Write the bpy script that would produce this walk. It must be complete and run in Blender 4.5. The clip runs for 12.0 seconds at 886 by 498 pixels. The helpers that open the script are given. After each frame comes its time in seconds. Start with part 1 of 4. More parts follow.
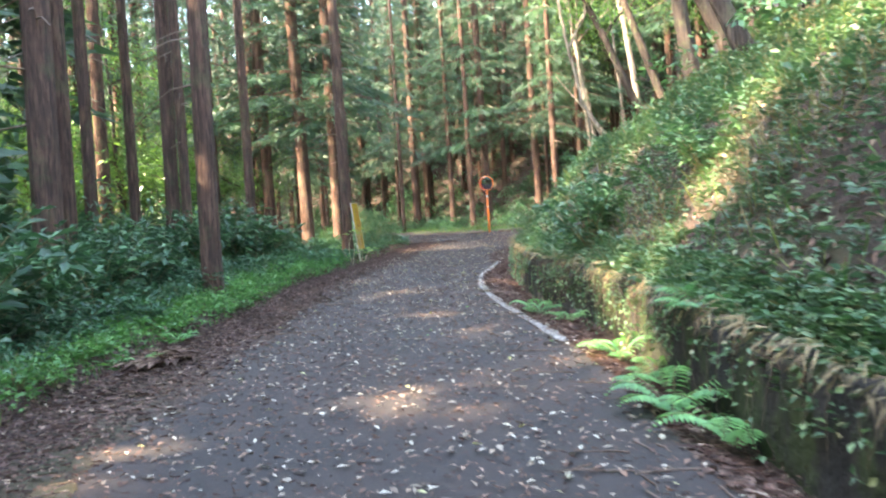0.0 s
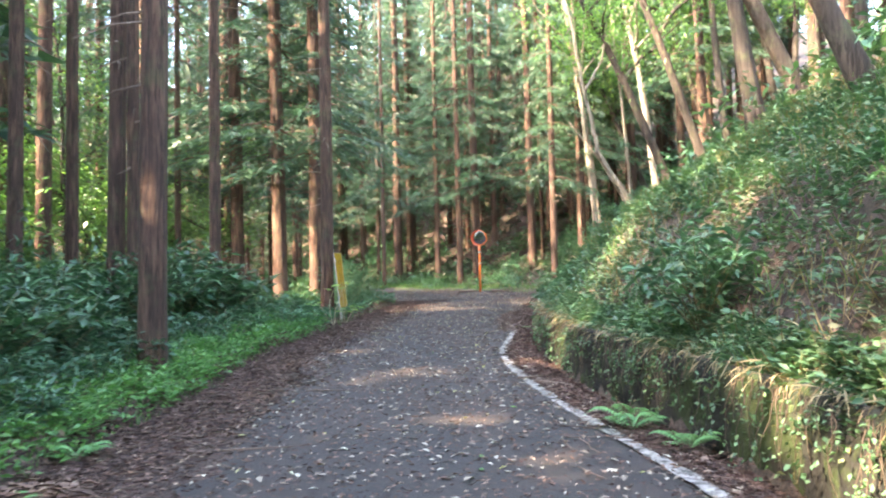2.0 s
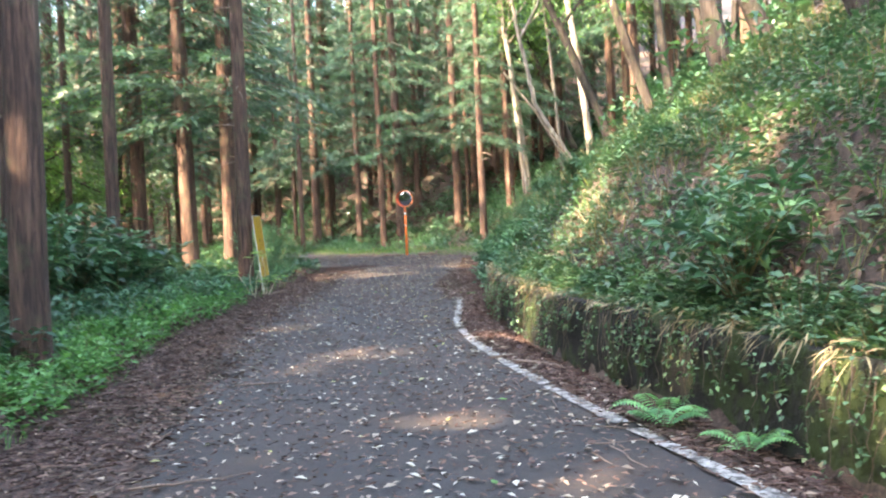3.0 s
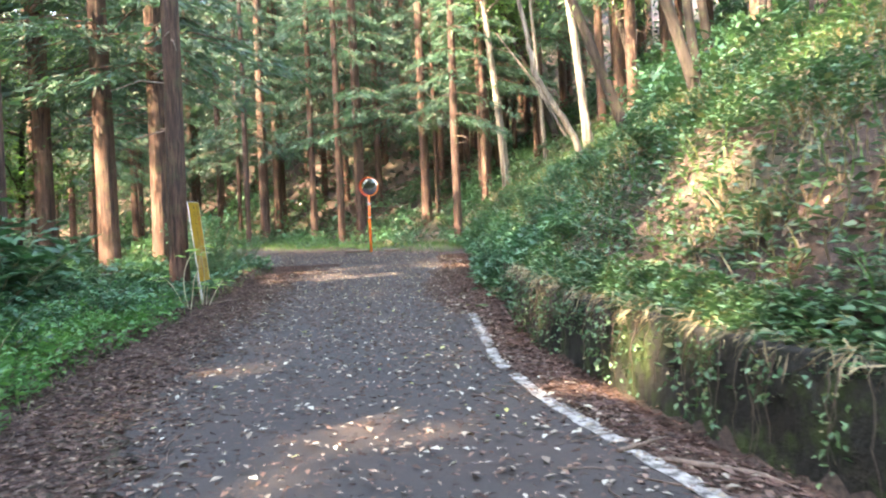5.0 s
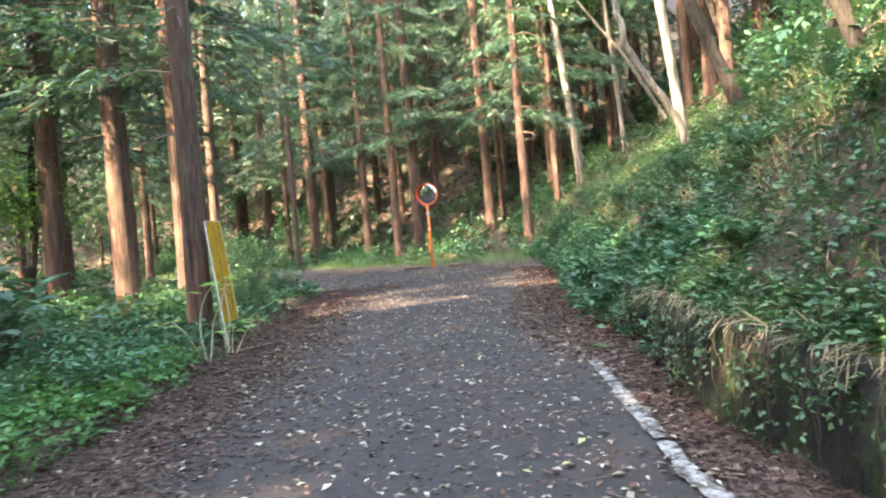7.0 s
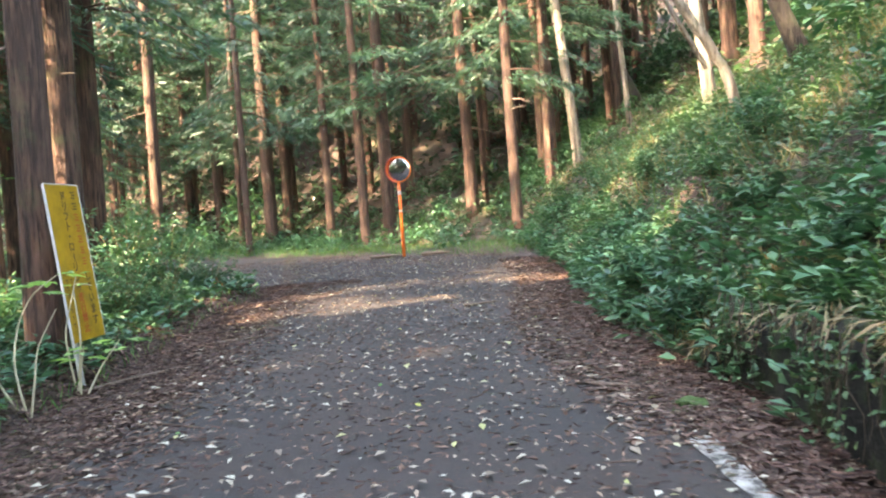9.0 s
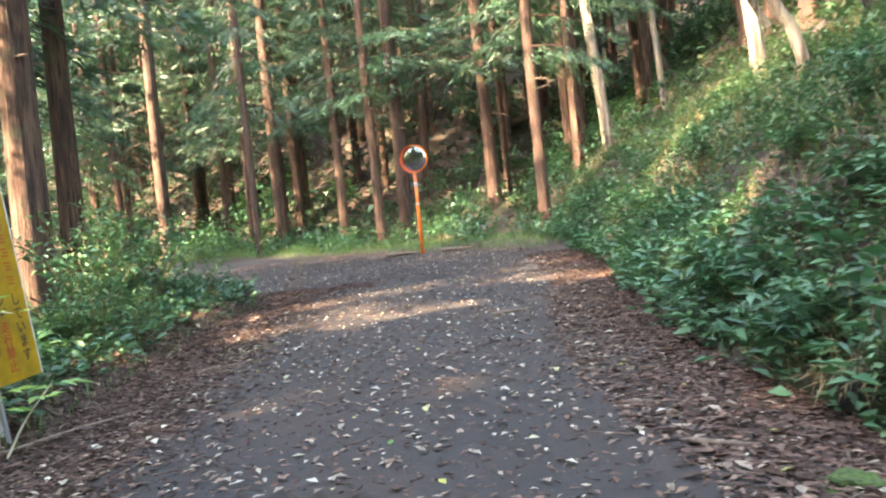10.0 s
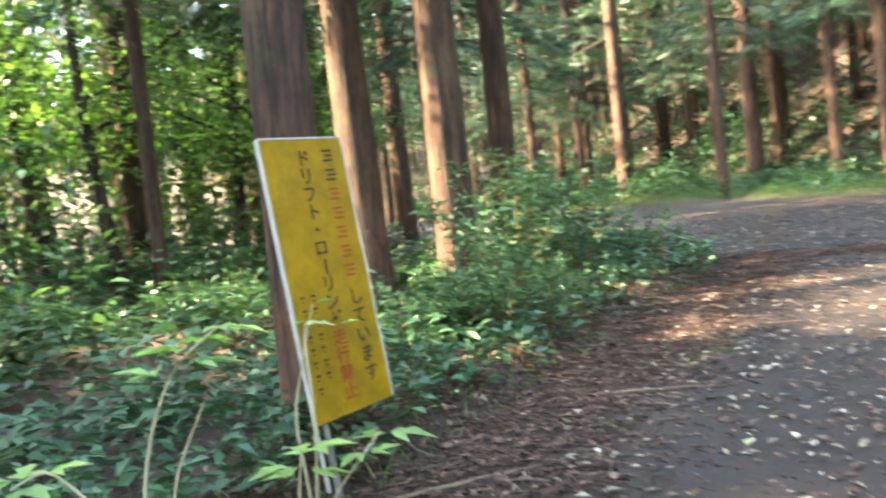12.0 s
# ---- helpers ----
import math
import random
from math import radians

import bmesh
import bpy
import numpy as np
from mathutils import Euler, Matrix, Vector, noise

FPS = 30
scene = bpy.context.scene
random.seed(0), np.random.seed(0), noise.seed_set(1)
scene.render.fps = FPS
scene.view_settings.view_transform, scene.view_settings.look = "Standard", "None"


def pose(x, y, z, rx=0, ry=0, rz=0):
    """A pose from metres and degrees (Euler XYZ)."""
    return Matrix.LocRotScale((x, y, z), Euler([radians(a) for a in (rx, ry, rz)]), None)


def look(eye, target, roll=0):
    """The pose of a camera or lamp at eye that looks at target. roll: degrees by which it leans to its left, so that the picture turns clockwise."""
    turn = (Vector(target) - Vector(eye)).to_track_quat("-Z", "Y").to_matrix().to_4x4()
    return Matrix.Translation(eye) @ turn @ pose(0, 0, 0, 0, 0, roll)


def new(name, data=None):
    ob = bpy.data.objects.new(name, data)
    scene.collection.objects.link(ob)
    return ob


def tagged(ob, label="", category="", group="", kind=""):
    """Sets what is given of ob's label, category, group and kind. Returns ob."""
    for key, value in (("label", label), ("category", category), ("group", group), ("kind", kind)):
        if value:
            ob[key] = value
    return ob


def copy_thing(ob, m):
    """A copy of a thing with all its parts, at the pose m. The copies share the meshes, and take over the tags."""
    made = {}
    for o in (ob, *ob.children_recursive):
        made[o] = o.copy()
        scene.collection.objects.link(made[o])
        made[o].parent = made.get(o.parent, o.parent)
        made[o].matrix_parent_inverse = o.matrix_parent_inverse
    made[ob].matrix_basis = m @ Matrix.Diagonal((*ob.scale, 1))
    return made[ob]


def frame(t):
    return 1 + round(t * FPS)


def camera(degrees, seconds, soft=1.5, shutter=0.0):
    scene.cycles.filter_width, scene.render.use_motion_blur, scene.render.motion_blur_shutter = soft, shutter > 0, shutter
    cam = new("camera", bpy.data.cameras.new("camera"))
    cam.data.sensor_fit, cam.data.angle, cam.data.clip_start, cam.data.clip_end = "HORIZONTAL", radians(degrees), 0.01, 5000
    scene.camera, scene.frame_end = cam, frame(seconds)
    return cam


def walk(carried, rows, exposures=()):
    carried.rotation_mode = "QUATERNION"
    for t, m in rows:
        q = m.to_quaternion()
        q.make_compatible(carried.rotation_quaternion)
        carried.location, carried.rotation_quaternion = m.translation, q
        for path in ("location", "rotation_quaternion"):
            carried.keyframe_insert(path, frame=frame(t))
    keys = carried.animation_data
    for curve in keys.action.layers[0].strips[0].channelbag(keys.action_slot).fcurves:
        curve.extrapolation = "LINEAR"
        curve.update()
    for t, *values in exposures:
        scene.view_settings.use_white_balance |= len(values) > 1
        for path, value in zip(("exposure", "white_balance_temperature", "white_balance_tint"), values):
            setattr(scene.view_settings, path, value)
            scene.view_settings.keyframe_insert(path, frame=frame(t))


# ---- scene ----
cam = camera(60.6, 12.0, soft=2.1, shutter=0.32)
PATH = [
    (0, (0.057, 0.298, 1.463), (0.045, 2.298, 1.45), -3.8),
    (0.5, (-0.146, 1.039, 1.499), (-0.226, 3.036, 1.569), -3.4),
    (1, (-0.288, 1.882, 1.518), (-0.276, 3.88, 1.607), -1.1),
    (1.5, (-0.518, 2.646, 1.619), (-0.551, 4.641, 1.748), -2.0),
    (2, (-0.662, 3.457, 1.651), (-0.586, 5.452, 1.779), -1.4),
    (2.5, (-0.859, 4.269, 1.707), (-0.654, 6.257, 1.792), -1.9),
    (3, (-1.037, 5.089, 1.707), (-0.736, 7.066, 1.729), -2.8),
    (3.2, (-1.116, 5.456, 1.723), (-0.764, 7.425, 1.707), -2.4),
    (4.8, (-1.262, 8.41, 1.831), (-0.807, 10.358, 1.82), -3.1),
    (5, (-1.315, 8.772, 1.841), (-0.871, 10.722, 1.841), -2.5),
    (5.5, (-1.325, 9.508, 1.89), (-0.863, 11.454, 1.929), -3.3),
    (6, (-1.328, 10.256, 1.968), (-0.956, 12.22, 2.028), -5.0),
    (6.5, (-1.237, 10.971, 2.015), (-0.974, 12.95, 2.12), -4.5),
    (7, (-1.107, 11.78, 2.025), (-0.802, 13.757, 2.056), -5.0),
    (7.5, (-0.961, 12.632, 2.012), (-0.582, 14.595, 2.042), -3.8),
    (7.7, (-0.92, 13.007, 2.014), (-0.541, 14.971, 2.022), -3.5),
    (9.3, (-0.556, 15.618, 2.078), (-0.196, 17.586, 2.068), -4.8),
    (9.5, (-0.515, 15.914, 2.113), (-0.19, 17.887, 2.153), -5.8),
    (10, (-0.365, 16.666, 2.121), (-0.045, 18.64, 2.096), -6.0),
    (10.5, (-0.36, 17.363, 2.148), (-0.167, 19.348, 2.0), -7.5),
    (11, (-0.329, 17.985, 2.181), (-0.226, 19.975, 2.005), -5.9),
    (11.4, (-0.368, 18.418, 2.249), (-0.584, 20.399, 2.081), -6.2),
    (11.5, (-0.377, 18.519, 2.255), (-0.7, 20.487, 2.106), -6.4),
    (12, (-0.418, 19.027, 2.34), (-1.277, 20.831, 2.267), -6.1),
]
walk(cam, [(t, look(eye, target, roll)) for t, eye, target, roll in PATH],
     exposures=[(0, 4.68, 7900, 14), (3, 4.7, 8000, 15), (5, 4.76, 8200, 15), (7.5, 4.7, 8300, 14), (10, 4.72, 8500, 15), (11, 4.75, 8500, 12), (12, 4.8, 8700, 10)])

# ---------------------------------------------------------------- light
SUN_FROM = Vector((-0.80, -0.40, 0.62)).normalized()
world = bpy.data.worlds.new("forest_sky")
scene.world = world
world.use_nodes = True
wn = world.node_tree.nodes
sky = wn.new("ShaderNodeTexSky")
sky.sky_type = "NISHITA"
sky.sun_disc = False
sky.sun_elevation = math.asin(SUN_FROM.z)
sky.sun_rotation = math.atan2(SUN_FROM.x, SUN_FROM.y)
world.node_tree.links.new(sky.outputs[0], wn["Background"].inputs[0])
wn["Background"].inputs[1].default_value = 0.15
sun = new("sun", bpy.data.lights.new("sun", "SUN"))
sun.data.energy, sun.data.angle, sun.data.color = 2.6, radians(0.8), (1.0, 0.88, 0.72)
sun.matrix_world = look((0, 0, 40), Vector((0, 0, 40)) - SUN_FROM)

rng = np.random.default_rng(7)


# ---------------------------------------------------------------- materials
def material(name):
    m = bpy.data.materials.new(name)
    m.use_nodes = True
    nt = m.node_tree
    return m, nt, nt.nodes["Principled BSDF"]


def ramp(nt, fac, stops):
    r = nt.nodes.new("ShaderNodeValToRGB")
    e = r.color_ramp.elements
    while len(e) < len(stops):
        e.new(0.5)
    for k, (p, c) in enumerate(stops):
        e[k].position, e[k].color = p, (*c, 1)
    nt.links.new(fac, r.inputs[0])
    return r.outputs[0]


def noise_tex(nt, scale, detail=4.0, rough=0.6, stretch=(1, 1, 1)):
    tc = nt.nodes.new("ShaderNodeTexCoord")
    mp = nt.nodes.new("ShaderNodeMapping")
    mp.inputs["Scale"].default_value = stretch
    n = nt.nodes.new("ShaderNodeTexNoise")
    n.inputs["Scale"].default_value, n.inputs["Detail"].default_value, n.inputs["Roughness"].default_value = scale, detail, rough
    nt.links.new(tc.outputs["Object"], mp.inputs[0])
    nt.links.new(mp.outputs[0], n.inputs[0])
    return n.outputs["Fac"]


def mixed(nt, fac, a, b, mode="MIX"):
    mx = nt.nodes.new("ShaderNodeMix")
    mx.data_type, mx.blend_type = "RGBA", mode
    if isinstance(fac, float):
        mx.inputs[0].default_value = fac
    else:
        nt.links.new(fac, mx.inputs[0])
    for sock, v in ((mx.inputs[6], a), (mx.inputs[7], b)):
        if isinstance(v, tuple):
            sock.default_value = (*v, 1)
        else:
            nt.links.new(v, sock)
    return mx.outputs[2]


def bumped(nt, bsdf, height, strength, distance):
    b = nt.nodes.new("ShaderNodeBump")
    b.inputs["Strength"].default_value, b.inputs["Distance"].default_value = strength, distance
    nt.links.new(height, b.inputs["Height"])
    nt.links.new(b.outputs[0], bsdf.inputs["Normal"])


def leaf_material(name, stops, rough=0.45, through_light=0.3):
    """Leaves: colour differs from leaf to leaf, light shines through."""
    m, nt, p = material(name)
    g = nt.nodes.new("ShaderNodeNewGeometry")
    c = ramp(nt, g.outputs["Random Per Island"], stops)
    oi = nt.nodes.new("ShaderNodeObjectInfo")
    tone = ramp(nt, oi.outputs["Random"], [(0, (0.75, 0.8, 0.8)), (1, (1.2, 1.15, 1.0))])
    c = mixed(nt, 1.0, c, tone, "MULTIPLY")
    v = ramp(nt, noise_tex(nt, 14, 2), [(0.3, (0.8, 0.8, 0.8)), (0.7, (1.15, 1.15, 1.1))])
    c = mixed(nt, 1.0, c, v, "MULTIPLY")
    nt.links.new(c, p.inputs["Base Color"])
    p.inputs["Roughness"].default_value = rough
    t = nt.nodes.new("ShaderNodeBsdfTranslucent")
    nt.links.new(mixed(nt, 1.0, c, (1.2, 1.4, 0.8), "MULTIPLY"), t.inputs[0])
    ms = nt.nodes.new("ShaderNodeMixShader")
    ms.inputs[0].default_value = through_light
    nt.links.new(p.outputs[0], ms.inputs[1])
    nt.links.new(t.outputs[0], ms.inputs[2])
    nt.links.new(ms.outputs[0], nt.nodes["Material Output"].inputs[0])
    return m


def bark_material(name, dark, mid, light, grain=14.0, moss=0.0):
    """Fibrous bark: long strips, dark fissures between them, blotches and a little moss."""
    m, nt, p = material(name)
    fibre = noise_tex(nt, grain, 6, 0.65, (1, 1, 0.14))
    c = ramp(nt, fibre, [(0.32, dark), (0.5, mid), (0.74, light)])
    crack = noise_tex(nt, grain * 2.3, 4, 0.7, (1, 1, 0.07))
    c = mixed(nt, ramp(nt, crack, [(0.4, (0.85, 0.85, 0.85)), (0.5, (0, 0, 0))]), c, tuple(0.5 * v for v in dark))
    blotch = noise_tex(nt, 1.9, 5, 0.65, (1, 1, 0.6))
    c = mixed(nt, ramp(nt, blotch, [(0.42, (0, 0, 0)), (0.66, (0.8, 0.8, 0.8))]), c, tuple(0.42 * v + 0.006 for v in mid))
    if moss:
        c = mixed(nt, ramp(nt, noise_tex(nt, 2.3, 5, 0.7), [(0.52, (0, 0, 0)), (0.66, (moss, moss, moss))]), c, (0.085, 0.11, 0.045))
    nt.links.new(c, p.inputs["Base Color"])
    p.inputs["Roughness"].default_value = 0.92
    total = nt.nodes.new("ShaderNodeMath")
    total.operation = "ADD"
    nt.links.new(fibre, total.inputs[0])
    nt.links.new(crack, total.inputs[1])
    bumped(nt, p, total.outputs[0], 1.0, 0.035)
    return m


def plain_material(name, colour, rough=0.6, metallic=0.0, vary=0.15, scale=9.0):
    m, nt, p = material(name)
    lo, hi = tuple(v * (1 - vary) for v in colour), tuple(min(1, v * (1 + vary)) for v in colour)
    n = noise_tex(nt, scale, 5, 0.65)
    nt.links.new(ramp(nt, n, [(0.3, lo), (0.7, hi)]), p.inputs["Base Color"])
    p.inputs["Roughness"].default_value, p.inputs["Metallic"].default_value = rough, metallic
    bumped(nt, p, n, 0.15, 0.004)
    return m


def asphalt_material():
    m, nt, p = material("asphalt")
    grit = noise_tex(nt, 160, 3, 0.7)
    c = ramp(nt, grit, [(0.35, (0.017, 0.0155, 0.0155)), (0.55, (0.031, 0.028, 0.027)), (0.75, (0.075, 0.067, 0.062))])
    dirt = ramp(nt, noise_tex(nt, 0.9, 6, 0.7), [(0.42, (0, 0, 0)), (0.68, (0.75, 0.75, 0.75))])
    c = mixed(nt, dirt, c, (0.046, 0.032, 0.027))
    fine = ramp(nt, noise_tex(nt, 22, 5, 0.75), [(0.52, (0, 0, 0)), (0.64, (0.7, 0.7, 0.7))])
    c = mixed(nt, fine, c, (0.056, 0.037, 0.029))
    nt.links.new(c, p.inputs["Base Color"])
    p.inputs["Roughness"].default_value = 0.85
    bumped(nt, p, grit, 0.5, 0.006)
    return m


def soil_material():
    m, nt, p = material("forest_soil")
    a = noise_tex(nt, 30, 6, 0.75)
    c = ramp(nt, a, [(0.3, (0.02, 0.013, 0.011)), (0.5, (0.06, 0.04, 0.032)), (0.68, (0.14, 0.092, 0.072))])
    c = mixed(nt, ramp(nt, noise_tex(nt, 0.5, 4, 0.6), [(0.5, (0, 0, 0)), (0.7, (0.6, 0.6, 0.6))]), c, (0.05, 0.07, 0.025))
    nt.links.new(c, p.inputs["Base Color"])
    p.inputs["Roughness"].default_value = 0.95
    bumped(nt, p, a, 0.8, 0.03)
    return m


def wall_material():
    """Old concrete, very dark, streaked downwards and cushioned with moss."""
    m, nt, p = material("mossy_concrete")
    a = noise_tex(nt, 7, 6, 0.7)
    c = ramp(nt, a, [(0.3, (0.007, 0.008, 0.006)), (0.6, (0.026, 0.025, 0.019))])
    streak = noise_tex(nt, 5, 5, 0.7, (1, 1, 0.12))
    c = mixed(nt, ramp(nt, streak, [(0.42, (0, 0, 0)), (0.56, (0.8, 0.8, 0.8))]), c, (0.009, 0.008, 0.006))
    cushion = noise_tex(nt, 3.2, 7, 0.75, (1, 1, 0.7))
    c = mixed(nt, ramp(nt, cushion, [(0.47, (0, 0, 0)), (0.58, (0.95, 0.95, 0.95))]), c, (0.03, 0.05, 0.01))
    nt.links.new(c, p.inputs["Base Color"])
    p.inputs["Roughness"].default_value = 0.9
    total = nt.nodes.new("ShaderNodeMath")
    total.operation = "ADD"
    nt.links.new(a, total.inputs[0])
    nt.links.new(cushion, total.inputs[1])
    bumped(nt, p, total.outputs[0], 1.0, 0.05)
    return m


def line_material():
    m, nt, p = material("worn_white_paint")
    n = noise_tex(nt, 11, 6, 0.75)
    nt.links.new(ramp(nt, n, [(0.42, (0.05, 0.045, 0.04)), (0.53, (0.27, 0.25, 0.225)), (0.72, (0.5, 0.47, 0.43))]), p.inputs["Base Color"])
    p.inputs["Roughness"].default_value = 0.75
    bumped(nt, p, n, 0.3, 0.004)
    return m


ASPHALT, SOIL, WALL, PAINT = asphalt_material(), soil_material(), wall_material(), line_material()
CEDAR_BARK = bark_material("cedar_bark", (0.022, 0.012, 0.009), (0.098, 0.050, 0.034), (0.21, 0.118, 0.082), 13.0, 0.3)
DARK_BARK = bark_material("dark_bark", (0.02, 0.015, 0.012), (0.055, 0.04, 0.032), (0.11, 0.085, 0.068), 9, 0.4)
PALE_BARK = bark_material("pale_bark", (0.14, 0.11, 0.085), (0.30, 0.25, 0.20), (0.46, 0.40, 0.33), 8, 0.4)
STEM = plain_material("green_stem", (0.16, 0.13, 0.06), 0.7)
TWIG = plain_material("dead_twig", (0.15, 0.105, 0.078), 0.85, 0, 0.45, 30)
ROOT = plain_material("thin_root", (0.085, 0.06, 0.042), 0.85, 0, 0.4)
SHRUB_LEAF = leaf_material("shrub_leaf", [(0, (0.03, 0.085, 0.052)), (0.6, (0.055, 0.145, 0.085)), (1, (0.10, 0.21, 0.11))], 0.36, 0.25)
BRIGHT_LEAF = leaf_material("bright_leaf", [(0, (0.055, 0.16, 0.06)), (0.6, (0.095, 0.25, 0.09)), (1, (0.17, 0.34, 0.12))], 0.45, 0.35)
BANK_LEAF = leaf_material("bank_leaf", [(0, (0.042, 0.105, 0.06)), (0.5, (0.07, 0.16, 0.088)), (0.9, (0.12, 0.22, 0.11)), (1, (0.24, 0.2, 0.12))], 0.42, 0.18)
MID_LEAF = leaf_material("mid_green_leaf", [(0, (0.03, 0.095, 0.058)), (0.6, (0.056, 0.155, 0.09)), (1, (0.10, 0.215, 0.12))], 0.4, 0.2)
CEDAR_LEAF = leaf_material("cedar_needles", [(0, (0.022, 0.062, 0.044)), (0.7, (0.044, 0.108, 0.07)), (1, (0.075, 0.15, 0.08))], 0.5, 0.2)
BROAD_LEAF = leaf_material("tree_leaf", [(0, (0.05, 0.13, 0.045)), (0.6, (0.09, 0.2, 0.07)), (1, (0.17, 0.29, 0.1))], 0.45, 0.4)
FRESH_LEAF = leaf_material("fresh_leaf", [(0, (0.2, 0.36, 0.12)), (1, (0.32, 0.5, 0.2))], 0.5, 0.35)
FERN_LEAF = leaf_material("fern_leaf", [(0, (0.09, 0.26, 0.11)), (1, (0.17, 0.4, 0.17))], 0.5, 0.35)
GRASS_LEAF = leaf_material("grass_blade", [(0, (0.05, 0.14, 0.045)), (0.7, (0.10, 0.24, 0.07)), (1, (0.28, 0.28, 0.13))], 0.55, 0.35)
DRY_LEAF = leaf_material("dry_leaf", [(0, (0.05, 0.025, 0.019)), (0.5, (0.14, 0.076, 0.058)), (0.88, (0.27, 0.165, 0.128)), (1, (0.45, 0.34, 0.27))], 0.8, 0.05)
STRAW = leaf_material("dry_grass", [(0, (0.16, 0.11, 0.065)), (0.6, (0.30, 0.22, 0.13)), (1, (0.42, 0.34, 0.21))], 0.8, 0.15)
NEEDLE = leaf_material("shed_needles", [(0, (0.035, 0.017, 0.014)), (0.6, (0.092, 0.045, 0.037)), (1, (0.22, 0.125, 0.1))], 0.85, 0.0)
PALE_LEAF = leaf_material("pale_fallen_leaf", [(0, (0.14, 0.095, 0.075)), (0.5, (0.34, 0.28, 0.23)), (0.94, (0.58, 0.54, 0.48)), (1, (0.4, 0.4, 0.09))], 0.7, 0.05)


# ---------------------------------------------------------------- shape helpers
def mesh_object(name, verts, faces, mat, parent=None, smooth=False):
    me = bpy.data.meshes.new(name)
    me.from_pydata([tuple(v) for v in verts], [], [tuple(f) for f in faces])
    me.materials.append(mat)
    if smooth:
        me.polygons.foreach_set("use_smooth", [True] * len(me.polygons))
    ob = new(name, me)
    ob.parent = parent
    return ob


def big_mesh(name, verts, faces, mat, parent=None):
    """Many faces of one size, from arrays."""
    verts, faces = np.asarray(verts, np.float32), np.asarray(faces, np.int32)
    me = bpy.data.meshes.new(name)
    k = faces.shape[1]
    me.vertices.add(len(verts))
    me.vertices.foreach_set("co", verts.ravel())
    me.loops.add(faces.size)
    me.loops.foreach_set("vertex_index", faces.ravel())
    me.polygons.add(len(faces))
    me.polygons.foreach_set("loop_start", np.arange(0, faces.size, k, dtype=np.int32))
    me.update(calc_edges=True)
    me.materials.append(mat)
    ob = new(name, me)
    ob.parent = parent
    return ob


def part(name, bm, mat, parent, label=""):
    me = bpy.data.meshes.new(name)
    bm.to_mesh(me)
    bm.free()
    me.materials.append(mat)
    ob = new(name, me)
    ob.parent = parent
    return tagged(ob, label)


def unit(v):
    return v / np.maximum(np.linalg.norm(v, axis=-1, keepdims=True), 1e-9)


def leaves(base, way, length, width, fold=0.18, rich=True, flat=0.0):
    """Arrays of leaf blades: base points, directions, lengths and widths. rich: four faces folded along the rib."""
    n = len(base)
    way = unit(way)
    side = unit(np.cross(way, np.array([0, 0, 1.0])) + rng.normal(0, 0.35 * (1 - flat) + 0.02, (n, 3)))
    up = unit(np.cross(side, way))
    L, W = np.broadcast_to(length, n)[:, None], np.broadcast_to(width, n)[:, None]
    mid = base + way * L * 0.48 - up * W * fold
    l, r, tip = mid + side * W * 0.5 + up * W * fold * 2, mid - side * W * 0.5 + up * W * fold * 2, base + way * L - up * L * 0.12
    if rich:
        v = np.stack([base, r, tip, l, mid], 1).reshape(-1, 3)
        f = (np.array([[0, 1, 4], [1, 2, 4], [2, 3, 4], [3, 0, 4]])[None] + 5 * np.arange(n)[:, None, None]).reshape(-1, 3)
    else:
        v = np.stack([base, r, tip, l], 1).reshape(-1, 3)
        f = np.array([[0, 1, 2, 3]]) + 4 * np.arange(n)[:, None]
    return v, f


def tube(path, radii, sides=6):
    """Verts and faces of a bent tapering rod."""
    path = np.asarray(path, float)
    d = unit(np.gradient(path, axis=0))
    ref = np.array([0.0, 1.0, 0.0]) if abs(d[0][2]) > 0.7 else np.array([0, 0, 1.0])
    a = unit(np.cross(d, ref))
    b = np.cross(d, a)
    th = np.linspace(0, 2 * np.pi, sides, endpoint=False)
    v = path[:, None] + np.asarray(radii)[:, None, None] * (np.cos(th)[None, :, None] * a[:, None] + np.sin(th)[None, :, None] * b[:, None])
    f = []
    for i in range(len(path) - 1):
        for j in range(sides):
            k = (j + 1) % sides
            f.append((i * sides + j, i * sides + k, (i + 1) * sides + k, (i + 1) * sides + j))
    return v.reshape(-1, 3), np.array(f)


def sprays(base, way, length, width):
    """Slim pointed needle sprays, one triangle each."""
    n = len(base)
    way = unit(way)
    side = unit(np.cross(way, rng.normal(0, 1, (n, 3))))
    L, W = np.broadcast_to(length, n)[:, None], np.broadcast_to(width, n)[:, None]
    v = np.stack([base - side * W * 0.5, base + side * W * 0.5, base + way * L], 1).reshape(-1, 3)
    return v, np.arange(3 * n).reshape(-1, 3)


def split_quads(v, f):
    return v, np.concatenate([f[:, [0, 1, 2]], f[:, [0, 2, 3]]])


def joined(pieces):
    vs, fs, n = [], [], 0
    for v, f in pieces:
        vs.append(v)
        fs.append(np.asarray(f) + n)
        n += len(v)
    return np.concatenate(vs), np.concatenate(fs)


